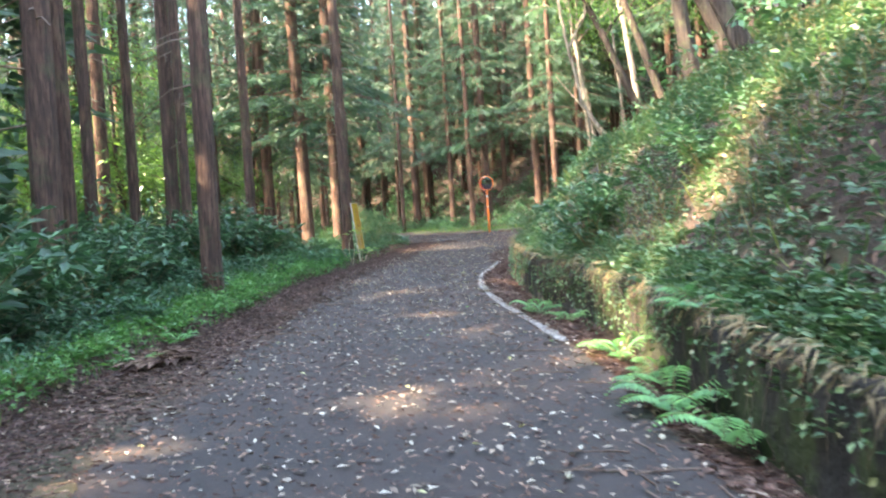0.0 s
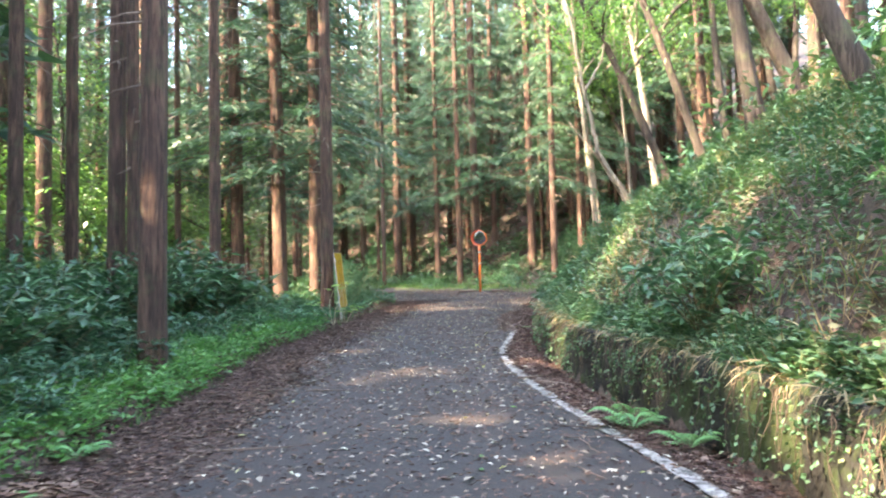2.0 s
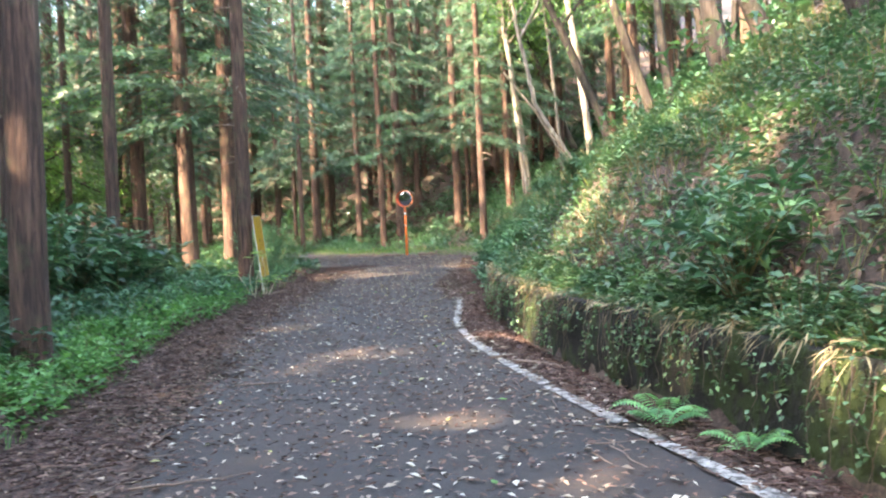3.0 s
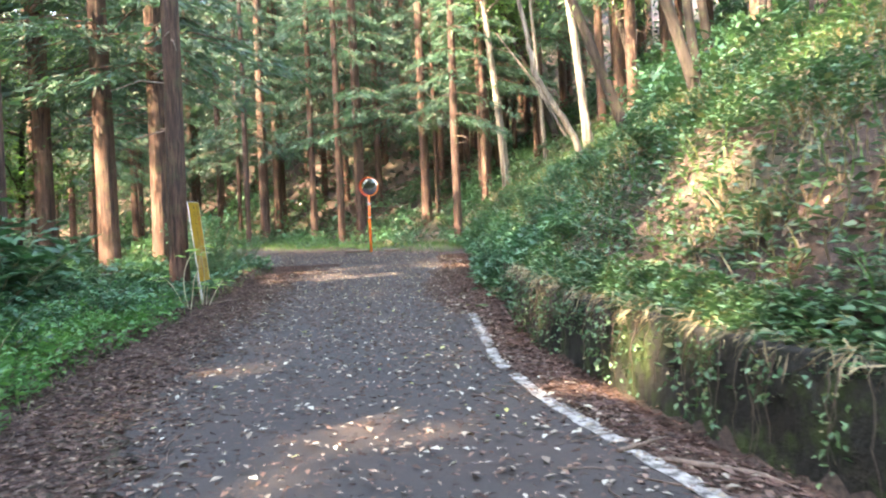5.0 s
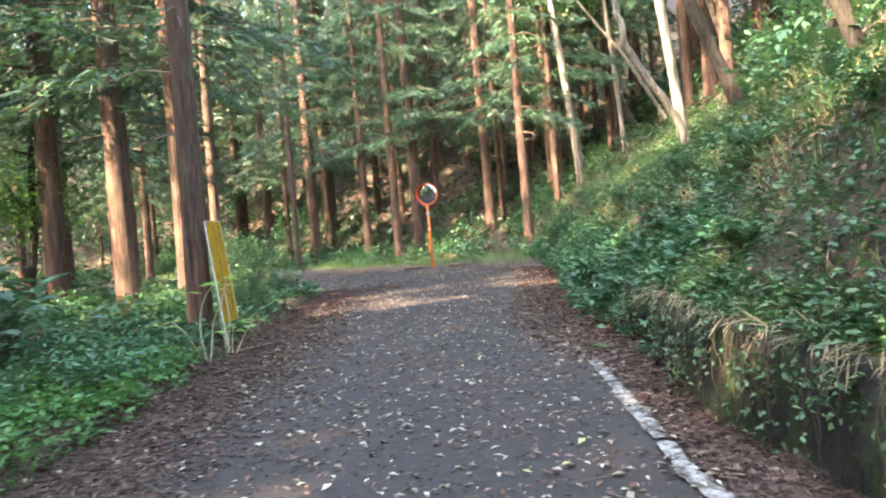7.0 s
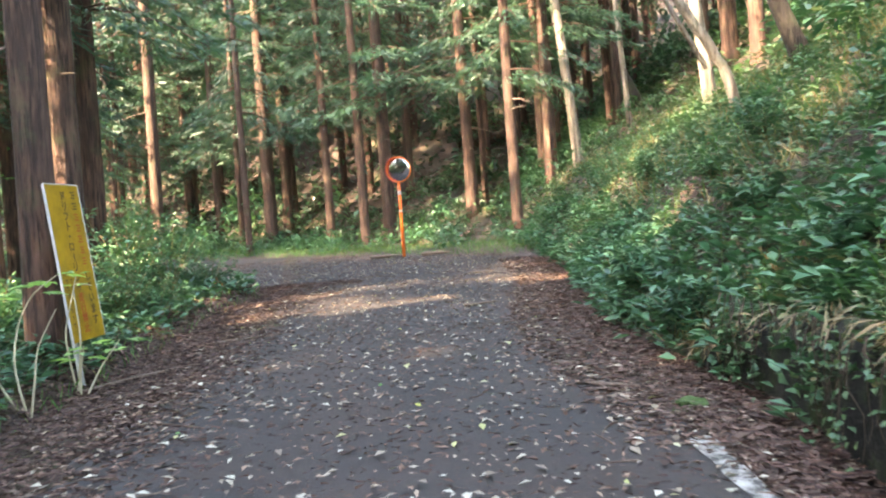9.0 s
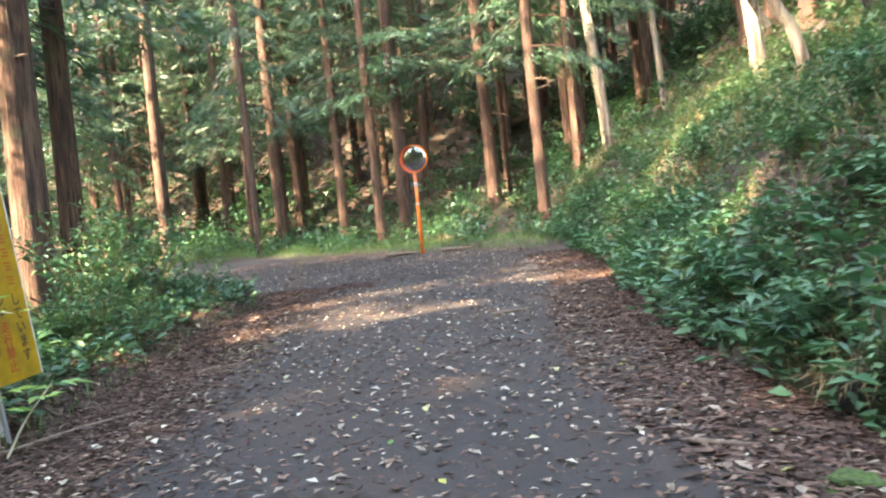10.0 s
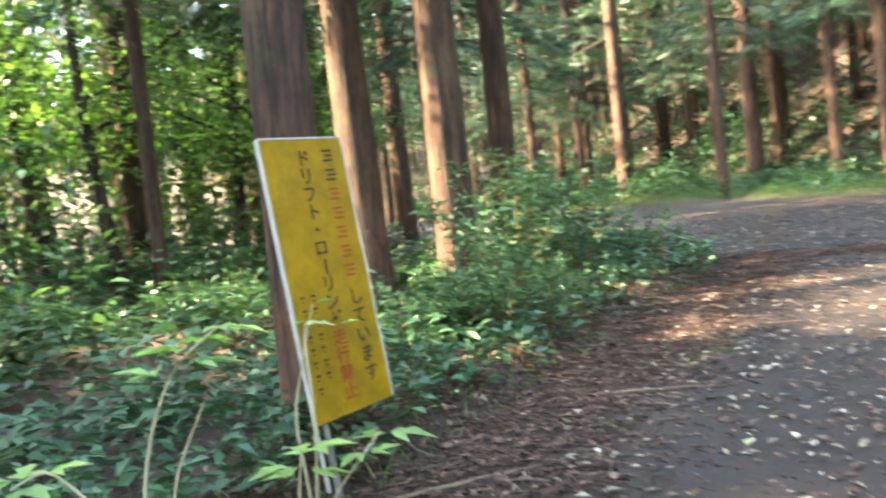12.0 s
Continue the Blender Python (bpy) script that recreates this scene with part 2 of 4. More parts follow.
# ---------------------------------------------------------------- plan
PROFILE_Y = [-300, -10, 0, 5, 9.7, 12.75, 15, 18, 20, 21.5, 24, 28.5, 34, 39, 60]
PROFILE_Z = [-8, -0.65, -0.08, 0.2, 0.46, 0.60, 0.72, 0.885, 0.98, 1.055, 1.19, 1.5, 1.82, 2.1, 2.6]
RIGHT_Y = [-30, 8, 10, 13, 15, 17, 19.2, 21.4, 23.2, 25.5, 27.5, 31, 36, 60]
RIGHT_X = [1.75, 1.75, 1.62, 1.3, 1.35, 1.5, 2.1, 2.25, 2.6, 3.3, 3.95, 4.6, 4.9, 6]
LEFT_Y = [-30, 5, 9, 12.5, 16, 18.7, 22, 24, 25.6, 27.4, 28.2]
LEFT_X = [-3.5, -3.5, -3.4, -3.15, -3.2, -2.75, -2.35, -2.05, -1.9, -1.25, -1.3]
ASPHALT_Y = [-30, 14, 17, 19.2, 20.5, 21.9, 23.7, 25, 28.2]
ASPHALT_X = [-2.2, -2.2, -2.3, -1.95, -1.75, -1.4, -1.25, -0.95, -0.7]
INNER_X, INNER_Y = [-60, -14, -6, -3.2, -1.3], [43, 38.5, 34, 30.6, 28.2]
FAR_X, FAR_Y = [-60, -15, -5, -0.5, 2, 3.5, 5], [50, 46, 41, 37.2, 34.6, 33, 31]
LINE_Y = [-8, 6.5, 8.3, 9.6, 11, 12.6, 14.1, 15.6, 16.2, 17.4, 18.85]
LINE_X = [1.3, 1.3, 1.16, 0.98, 0.80, 0.68, 0.62, 0.70, 0.83, 1.06, 1.36]


def spread(x, y):
    """How far a place lies outside the road: right, far side, left (negative: inside)."""
    right = x - np.interp(y, RIGHT_Y, RIGHT_X)
    far = y - np.interp(x, FAR_X, FAR_Y)
    left = np.where(y < 28.2, np.interp(y, LEFT_Y, LEFT_X) - x, np.interp(x, INNER_X, INNER_Y) - y)
    left = np.where((y < 28.2) & (x < -1.3), np.maximum(left, np.minimum(np.interp(x, INNER_X, INNER_Y) - y, left)), left)
    return right, far, left


def smooth(a, b, v):
    t = np.clip((v - a) / (b - a), 0, 1)
    return t * t * (3 - 2 * t)


def lumps(x, y):
    return 0.05 * np.sin(1.7 * x + 0.6 * y) * np.cos(1.3 * y - 0.4 * x) + 0.03 * np.sin(4.1 * x + 1.1) * np.sin(3.7 * y) + 0.12 * np.sin(0.31 * x + 0.2) * np.sin(0.27 * y)


def height(x, y):
    x, y = np.asarray(x, float), np.asarray(y, float)
    z = np.interp(y, PROFILE_Y, PROFILE_Z)
    right, far, left = spread(x, y)
    wall = 0.52 * (1 - smooth(18.5, 21.5, y))
    hr = np.where(right > 0, wall * smooth(0.06, 0.16, right) + 1.3 * np.clip(right - 0.22, 0, 1.2) + 0.62 * np.clip(right - 1.42, 0, 24) + 0.2 * np.clip(right - 25.4, 0, 300), 0)
    hf = np.where(far > 0, 0.04 * far + 0.42 * np.clip(far - 5, 0, 40) + 0.2 * np.clip(far - 11, 0, 30), 0)
    gutter = -0.10 * smooth(-0.35, -0.02, right) * (1 - smooth(0.0, 0.1, right)) * (1 - smooth(17, 20, y))
    hl = np.where(left > 0, 0.14 * smooth(0, 0.22, left) + 0.04 * smooth(0.2, 0.9, left), 0)
    off = smooth(0, 1.0, np.maximum(np.maximum(right - 0.3, far), left))
    return z + gutter + np.maximum(np.maximum(hr, hf), hl) + lumps(x, y) * off


def on_ground(x, y, dz=0.0):
    return np.stack([x, y, height(x, y) + dz], -1)


# ---------------------------------------------------------------- ground, road, wall
def build_ground():
    xs = np.concatenate([[-400, -200, -100, -60, -40, -30, -24], np.arange(-20, -4, 0.5), np.arange(-4, 4.0, 0.1), np.arange(4, 14, 0.4), [14.5, 16, 19, 24, 30, 45, 80, 200, 400]])
    ys = np.concatenate([[-400, -200, -80, -40, -20, -12], np.arange(-8, 40, 0.25), np.arange(40, 70, 1.5), [75, 85, 110, 160, 250, 450]])
    X, Y = np.meshgrid(xs, ys)
    v = np.stack([X, Y, height(X, Y)], -1).reshape(-1, 3)
    nx, ny = len(xs), len(ys)
    i, j = np.meshgrid(np.arange(nx - 1), np.arange(ny - 1))
    a = (j * nx + i).ravel()
    ob = big_mesh("ground", v, np.stack([a, a + 1, a + nx + 1, a + nx], 1), SOIL)
    ob.data.polygons.foreach_set("use_smooth", [True] * len(ob.data.polygons))
    tagged(ob, "brown forest soil under fallen leaves and moss", "ground", kind="structure")


def build_road():
    """Asphalt from the white edge line to the litter, then fanning out into the bend."""
    ys = np.arange(-8, 36.5, 0.1)
    v, rows = [], 13
    for y in ys:
        lo = np.interp(y, ASPHALT_Y, ASPHALT_X) + 0.08 * math.sin(2.1 * y) + 0.09 * math.sin(5.7 * y) * math.sin(2.9 * y) + 0.06 * math.sin(11.3 * y + 1)
        hi = np.interp(y, LINE_Y, LINE_X) + 0.07 if y < 18.8 else np.interp(y, [18.8, 19.8, 21, 22.2, 23.7, 27, 31, 34, 36.5], [1.43, 1.4, 1.72, 2.05, 2.5, 3.7, 4.3, 2.8, -0.4])
        hi += 0.04 * math.sin(3.3 * y)
        for k in range(rows):
            x = lo + (hi - lo) * k / (rows - 1)
            v.append((x, y, float(np.interp(y, PROFILE_Y, PROFILE_Z)) + 0.022 + 0.008 * math.sin(2.2 * x + y)))
    f = [(j * rows + i, j * rows + i + 1, (j + 1) * rows + i + 1, (j + 1) * rows + i) for j in range(len(ys) - 1) for i in range(rows - 1)]
    ob = mesh_object("road", v, f, ASPHALT, smooth=True)
    tagged(ob, "dark grey asphalt lane strewn with fallen leaves", "road", kind="structure")
    # the arm of the bend that runs off to the side
    v, n = [], 40
    for i in range(n):
        x = -1.0 - 24 * (i / (n - 1)) ** 1.3
        a, b = np.interp(x, INNER_X, INNER_Y) + 0.35, np.interp(x, FAR_X, FAR_Y) - 0.1
        for k in range(12):
            y = a + (b - a) * k / 11
            v.append((x, y, float(np.interp(y, PROFILE_Y, PROFILE_Z)) + 0.016))
    f = [(i * 12 + k, i * 12 + k + 1, (i + 1) * 12 + k + 1, (i + 1) * 12 + k) for i in range(n - 1) for k in range(11)]
    tagged(mesh_object("road", v, f, ASPHALT, smooth=True), "asphalt arm of the bend, dappled with sun", "road", kind="structure")


def build_line():
    """The worn white edge line, with breaks where litter and wear hide it."""
    breaks = ((9.9, 10.05), (11.3, 11.4), (12.75, 12.95), (14.9, 15.15), (16.1, 16.2), (17.7, 17.82))
    v, f = [], []
    for y in np.arange(8.0, 18.8, 0.08):
        if any(a < y < b for a, b in breaks):
            continue
        n = len(v)
        for yy in (y, y + 0.08):
            x = np.interp(yy, LINE_Y, LINE_X)
            w = 0.06 * (1 + 0.25 * math.sin(9 * yy) * math.sin(5.3 * yy))
            z = float(np.interp(yy, PROFILE_Y, PROFILE_Z)) + 0.036
            v += [(x - w, yy, z), (x + w, yy, z)]
        f.append((n, n + 1, n + 3, n + 2))
    tagged(mesh_object("edge_line", v, f, PAINT), "worn white painted line along the road edge", "road marking", kind="structure")


def build_wall():
    """A low concrete wall that holds the slope, green with moss."""
    ys = np.arange(-8, 21.2, 0.2)
    prof = [(0.02, -0.3), (0.05, 0.3), (0.07, 1.0), (0.1, 1.04), (0.26, 1.04), (0.28, -0.3)]
    v = []
    for y in ys:
        x0, top = np.interp(y, RIGHT_Y, RIGHT_X), 0.60 * (1 - smooth(18.5, 21.2, y)) + 0.02
        for dx, s in prof:
            bulge = 0.025 * math.sin(1.9 * y + 5 * s) + 0.015 * math.sin(7.7 * y + 3 * s)
            v.append((x0 + dx + (bulge if dx < 0.2 else 0), y, height(x0 - 0.3, y) + s * top))
    k = len(prof)
    f = [(j * k + i, j * k + i + 1, (j + 1) * k + i + 1, (j + 1) * k + i) for j in range(len(ys) - 1) for i in range(k - 1)]
    tagged(mesh_object("retaining_wall", v, f, WALL, smooth=True), "low dark concrete retaining wall with moss", "wall", kind="structure")


build_ground()
build_road()
build_line()
build_wall()


# ---------------------------------------------------------------- trees
def trunk_mesh(radius, tall, mat, lean=(0, 0), sides=12, flare=1.32, wobble=0.05, taper=0.55):
    n = 17
    s = np.linspace(0, 1, n) ** 1.4
    ph = rng.uniform(0, 6, 4)
    path = np.stack([lean[0] * tall * s + wobble * np.sin(3 * s * 2 + ph[0]) * s, lean[1] * tall * s + wobble * np.sin(4 * s + ph[1]) * s, s * tall - 0.3], 1)
    rad = radius * (1 - (1 - taper) * s) + radius * (flare - 1) * np.exp(-s * tall / 0.35)
    v, f = tube(path, rad, sides)
    th = np.tile(np.linspace(0, 2 * np.pi, sides, endpoint=False), n)
    zz = np.repeat(s, sides)
    c = np.repeat(path, sides, 0)
    wave = 1 + 0.07 * np.sin(3 * th + ph[2] + 5 * zz) + 0.05 * np.sin(5 * th + 11 * zz + ph[3]) + rng.normal(0, 0.015, len(th))
    v = c + (v - c) * wave[:, None]
    return v, f, path


def two_tone(ob, wood_faces, leaf_mat):
    """The faces past the wood take the leaf material."""
    ob.data.materials.append(leaf_mat)
    which = np.ones(len(ob.data.polygons), np.int32)
    which[:wood_faces] = 0
    ob.data.polygons.foreach_set("material_index", which)
    return ob


def cedar_proto(radius, tall, crown_from, spread_r, fullness, dead=3, whorls=20, leafy=1.0, plump=1.0):
    root = tagged(new("cedar_tree"), "tall straight cedar with reddish fibrous bark", "tree", "cedar forest")
    v, f, path = trunk_mesh(radius, tall, CEDAR_BARK, (rng.normal(0, 0.006), rng.normal(0, 0.006)))
    ob = big_mesh("trunk", v, f, CEDAR_BARK, root)
    ob.data.polygons.foreach_set("use_smooth", [True] * len(ob.data.polygons))
    for _ in range(dead):
        z = rng.uniform(0.12, crown_from) * tall
        a, ln = rng.uniform(0, 6.28), rng.uniform(0.4, 1.8)
        t = np.linspace(0, 1, 6)[:, None]
        d = np.array([math.cos(a), math.sin(a), rng.uniform(-0.25, 0.15)])
        p0 = np.array([np.interp(z, path[:, 2], path[:, 0]), np.interp(z, path[:, 2], path[:, 1]), z])
        p = p0 + d * t * ln + np.array([0, 0, -0.25 * ln]) * t ** 2 + rng.normal(0, 0.02, (6, 3))
        bv, bf = tube(p[::2], np.linspace(0.02, 0.006, 3), 4)
        big_mesh("limb", bv, bf, TWIG, root)
    pieces, blades = [], []
    for z in np.linspace(crown_from, 0.99, whorls):
        reach = spread_r * (1.08 - z) / (1.08 - crown_from) * rng.uniform(0.7, 1.15) + 0.25
        for a in rng.uniform(0, 6.28, 4):
            t = np.linspace(0, 1, 4)[:, None]
            p = np.array([0, 0, z * tall]) + np.array([math.cos(a), math.sin(a), 0.1]) * t * reach + np.array([0, 0, -0.45 * reach]) * t ** 1.6
            pieces.append(tube(p, np.linspace(0.03, 0.006, 4), 3))
            m = max(6, int(fullness * reach / spread_r))
            u = 1 - rng.uniform(0, 0.9, m) ** 1.3
            q = np.stack([np.interp(u, t[:, 0], p[:, k]) for k in range(3)], 1)
            twig, across = rng.integers(0, 9, m), np.array([-math.sin(a), math.cos(a), 0.0])
            off = ((twig % 2) * 2 - 1) * rng.uniform(0, 0.32, m) * reach * (1.15 - u)
            q = q + across * off[:, None] + np.stack([0 * u, 0 * u, -0.5 * np.abs(off)], 1) + rng.normal(0, 0.05, (m, 3))
            w = np.array([math.cos(a), math.sin(a), -0.55]) + across * np.sign(off)[:, None] * 0.8 + rng.normal(0, 0.4, (m, 3))
            blades.append((q, w))
    q, w = np.concatenate([b[0] for b in blades]), np.concatenate([b[1] for b in blades])
    n = len(q)
    wood, green = split_quads(*joined(pieces)), sprays(q, w, leafy * rng.uniform(0.14, 0.38, n), leafy * plump * rng.uniform(0.024, 0.062, n))
    two_tone(big_mesh("crown", *joined([wood, green]), CEDAR_BARK, root), len(wood[1]), CEDAR_LEAF)
    return root


def broad_proto(radius, tall, lean, bark, name_label, crown_leaves=2600, fork=True):
    root = tagged(new("slope_tree"), name_label, "tree", "trees on the slope")
    v, f, path = trunk_mesh(radius, tall, bark, lean, 12, 1.7, 0.25, 0.4)
    ob = big_mesh("trunk", v, f, bark, root)
    ob.data.polygons.foreach_set("use_smooth", [True] * len(ob.data.polygons))
    tips = []
    for k in range(9):
        s = rng.uniform(0.45, 1)
        i = int(s * (len(path) - 1))
        a, ln = rng.uniform(0, 6.28), rng.uniform(1.2, 3.2)
        t = np.linspace(0, 1, 7)[:, None]
        d = np.array([math.cos(a), math.sin(a), rng.uniform(0.2, 0.9)])
        p = path[i] + d * t * ln + np.cumsum(rng.normal(0, 0.05, (7, 3)), 0)
        big_mesh("limb", *tube(p, np.linspace(radius * 0.4, 0.012, 7), 6), bark, root)
        tips.append(p)
    tips = np.concatenate(tips)
    c = tips[rng.integers(0, len(tips), crown_leaves)] + rng.normal(0, 0.55, (crown_leaves, 3)) * (1, 1, 0.6)
    w = rng.normal(0, 1, (crown_leaves, 3)) * (1, 1, 0.35) + (0, 0, -0.3)
    big_mesh("crown", *leaves(c, w, rng.uniform(0.1, 0.22, crown_leaves), rng.uniform(0.05, 0.1, crown_leaves), rich=False), BROAD_LEAF, root)
    return root


def set_at(proto, x, y, turn=0.0, wide=1.0, tall=1.0, sink=0.0, first=False):
    m = Matrix.Translation((x, y, float(height(x, y)) - sink)) @ Matrix.Rotation(turn, 4, "Z") @ Matrix.Diagonal((wide, wide, tall, 1))
    if first:
        proto.matrix_basis = m
        return proto
    return copy_thing(proto, m)


cedars = [cedar_proto(0.2, 22, 0.40, 2.6, 90), cedar_proto(0.2, 24, 0.34, 2.9, 95), cedar_proto(0.2, 20, 0.24, 2.6, 140)]
bare = [cedar_proto(0.2, 23, 0.56, 2.4, 80, 12), cedar_proto(0.2, 22, 0.5, 2.4, 80, 9)]
low = [cedar_proto(0.2, 17, 0.27, 2.6, 165, 6, 22)]
distant = [cedar_proto(0.2, 21, 0.3, 2.9, 64, 2, 15, 1.6, 1.5), cedar_proto(0.2, 18, 0.28, 2.8, 64, 2, 15, 1.6, 1.5)]
for p, (x, y) in zip(cedars + bare + low + distant, ((-14, 33.5), (9, 49), (-6, 46.5), (-17, 26), (-19, 24), (-0.9, 43.5), (-15, 56), (-22, 40))):
    set_at(p, x, y, first=True)

# near trunks: x, y, diameter
NEAR = [(-2.83, 22.31, 0.32), (-4.6, 26.0, 0.44), (-6.05, 26.8, 0.42), (-5.46, 21.9, 0.28), (-3.81, 12.7, 0.34),
        (-6.11, 17.5, 0.33), (-5.72, 17.3, 0.24), (-7.65, 19.2, 0.27), (-10.6, 24.1, 0.42), (-6.4, 13.2, 0.36), (-6.1, 12.0, 0.46),
        (-8.2, 18.0, 0.3), (-3.57, 26.0, 0.42), (-3.75, 28.0, 0.34), (-9.6, 27.5, 0.35), (-7.6, 26.0, 0.2)]
for k, (x, y, d) in enumerate(NEAR):
    set_at(cedars[2] if y > 25.5 else bare[k % 2], x, y, 1.3 * k, d / 0.4, 0.95 + 0.03 * (k % 4))

# trees round the bend: x, y, diameter
BEND = [(-2.1, 39.6, 0.22), (0.45, 39.6, 0.28), (1.45, 38.6, 0.28), (2.25, 38.8, 0.42), (4.76, 38, 0.38), (5.35, 38.6, 0.2), (5.1, 34.4, 0.3), (6.5, 35.4, 0.36),
        (-5.4, 43.4, 0.42), (-7.1, 44.9, 0.3), (-1.45, 41.8, 0.42), (-0.64, 44, 0.3), (1.3, 45, 0.3), (-3.5, 47, 0.3), (3.2, 46, 0.35)]
for k, (x, y, d) in enumerate(BEND):
    set_at((cedars[2], low[0], cedars[1])[k % 3], x, y, 0.9 * k, d / 0.4, 0.95)
for x, y in ((3.4, 41.5), (-3.4, 44.5), (7.3, 41), (-7.5, 40.8), (0.9, 49), (5.6, 47), (-9.5, 44), (-11, 38.6), (-5.6, 30.0), (8.8, 45), (-12.5, 30), (-1.8, 48), (2.2, 43.5), (4.2, 44.5), (-7, 45.5), (6.8, 37), (1.8, 47.5), (-4.8, 49), (8, 39), (10.5, 42)):
    set_at(low[0], x, y, x + y, 0.75, 0.9 + 0.02 * x)

# the forest behind
placed = [(x, y) for x, y, d in NEAR + BEND]
for _ in range(9000):
    if len(placed) > 232:
        break
    x, y = rng.uniform(-40, 26), rng.uniform(-4, 80)
    right, far, left = (float(v) for v in spread(x, y))
    if max(right, far, left) < 1.6 or (right > 0 and y < 31 and x < 13) or (-5.5 < x < 2.0 and y < 30):
        continue
    if (left > 0 and x > -9 and 8 < y < 28) or (-3.5 < x < 7 and 33 < y < 41):
        continue
    if min((x - a) ** 2 + (y - b) ** 2 for a, b in placed) < (1.8 if y > 30 else 2.3) ** 2:
        continue
    placed.append((x, y))
    kinds = distant if y > 52 or x < -20 or x > 14 else cedars + bare + low if y > 44 or x < -14 else cedars + bare
    set_at(kinds[rng.integers(0, len(kinds))], x, y, rng.uniform(0, 6.28), rng.uniform(0.55, 1.2), rng.uniform(0.85, 1.15))
for x, y in ((-12, 44), (-16, 47), (-20, 44.5), (-9, 49), (-14, 52), (-24, 48), (-19, 52), (-28, 45), (-24, 42.5), (-17, 42), (-32, 42), (-11, 56)):
    set_at(low[0], x, y, x - y, 0.9, 1.2)
# slender stems between the larger trunks on the hillside
for k in range(26):
    x, y = -11 + 0.75 * k + rng.uniform(-0.4, 0.4), rng.uniform(42.5, 56)
    if spread(x, y)[1] > 1.2:
        set_at((distant[0], bare[1])[k % 2], x, y, 2.1 * k, rng.uniform(0.3, 0.5), rng.uniform(0.6, 0.9))
rng = np.random.default_rng(23)
# one belt of unseen cedars added beside and behind the way, blocking the sun
shade_grove = [(-15.2, 15.2, 1.2, 0.95), (-30, 27, 1.2, 0.95), (-33, 21, 1.2, 0.95), (-28, 34, 1.2, 0.95), (-36, 30, 1.2, 0.95), (-32, 37, 1.2, 0.95)]
while len(placed) < 312:
    x, y = rng.uniform(-32, -9), rng.uniform(-20, 19)
    if rng.random() < 0.35:
        x, y = rng.uniform(-12, 10), rng.uniform(-26, -8)
    # left open so that sun reaches the bank and the leaves behind the sign
    if abs(x) < 3.2 or (x < -16 and y > 13) or (x > -14 and 0 < y < 3.5) or min((x - a) ** 2 + (y - b) ** 2 for a, b in placed) < 2.2 ** 2:
        continue
    placed.append((x, y))
    shade_grove.append((x, y, rng.uniform(0.9, 1.3), rng.uniform(0.8, 1.12)))


def build_shade_grove():
    trunk = split_quads(*trunk_mesh(0.2, 19, CEDAR_BARK)[:2])
    ring = np.linspace(0.14, 0.99, 16)
    boughs = []
    for z in ring:
        reach = 2.8 * (1.08 - z) / 0.94 + 0.25
        for a in rng.uniform(0, 6.28, 4):
            u = rng.uniform(0.12, 1, 40)
            q = np.stack([np.cos(a) * u * reach, np.sin(a) * u * reach, z * 19 + (0.1 * u - 0.45 * u ** 1.6) * reach], 1) + rng.normal(0, 0.18, (40, 3))
            boughs.append((q, np.array([math.cos(a), math.sin(a), -0.55]) + rng.normal(0, 0.55, (40, 3))))
    q, w = np.concatenate([b[0] for b in boughs]), np.concatenate([b[1] for b in boughs])
    green = sprays(q, w, rng.uniform(0.34, 0.88, len(q)), rng.uniform(0.13, 0.32, len(q)))
    wood, leaf = [], []
    for x, y, wide, tall in shade_grove:
        a = rng.uniform(0, 6.28)
        m = np.array([[math.cos(a) * wide, -math.sin(a) * wide, 0], [math.sin(a) * wide, math.cos(a) * wide, 0], [0, 0, tall]])
        at = np.array([x, y, float(height(x, y))])
        wood.append((trunk[0] @ m.T + at, trunk[1]))
        leaf.append((green[0] @ m.T + at, green[1]))
    wood = joined(wood)
    ob = two_tone(big_mesh("woodland", *joined([wood, joined(leaf)]), CEDAR_BARK), len(wood[1]), CEDAR_LEAF)
    tagged(ob, "unseen cedar trees added to shade the road", "woodland", kind="stuff")


build_shade_grove()
for x, y in ((7.6, 38.8), (9.2, 36.8), (6.2, 41.4), (8.4, 43.8), (10.2, 33.4), (14, 30), (16.5, 33), (18, 28), (20, 35), (22, 30), (15.5, 37), (19, 24), (12.8, 33.5), (11.5, 40), (13.5, 44), (15, 48), (12.5, 36), (16, 42), (9.8, 43), (17.5, 38), (12, 47)):
    set_at(low[0], x, y, x * y, 0.8, 1.0)

dark = broad_proto(0.2, 10, (-0.12, 0.02), DARK_BARK, "dark-barked broadleaf tree leaning over the bank")
steep = broad_proto(0.17, 10, (-0.55, 0.05), DARK_BARK, "strongly leaning dark tree on the bank")
pale = broad_proto(0.13, 11, (-0.14, 0.0), PALE_BARK, "slender pale-barked tree leaning over the bank", 1800)
set_at(dark, 5.75, 17.0, 0.0, 0.85, 1.0, first=True)
set_at(steep, 6.75, 17.1, 0.1, 0.9, 1.0, first=True)
set_at(steep, 5.35, 12.9, -0.15, 0.95, 1.15)
set_at(steep, 6.6, 21.3, 0.1, 0.7)
set_at(steep, 7.2, 25.4, 0.05, 0.85)
set_at(dark, 8.2, 24.0, 0.1, 0.7)
set_at(dark, 9.5, 19.5, 0.1, 0.8)
set_at(pale, 7.9, 29.3, 0.0, 1.0, 1.2, first=True)
set_at(pale, 7.3, 35.2, 0.1, 1.1, 1.1)
set_at(pale, 6.9, 34.2, -0.1, 0.9, 1.2)
set_at(pale, 8.4, 34.2, 0.2, 0.6, 1.0)
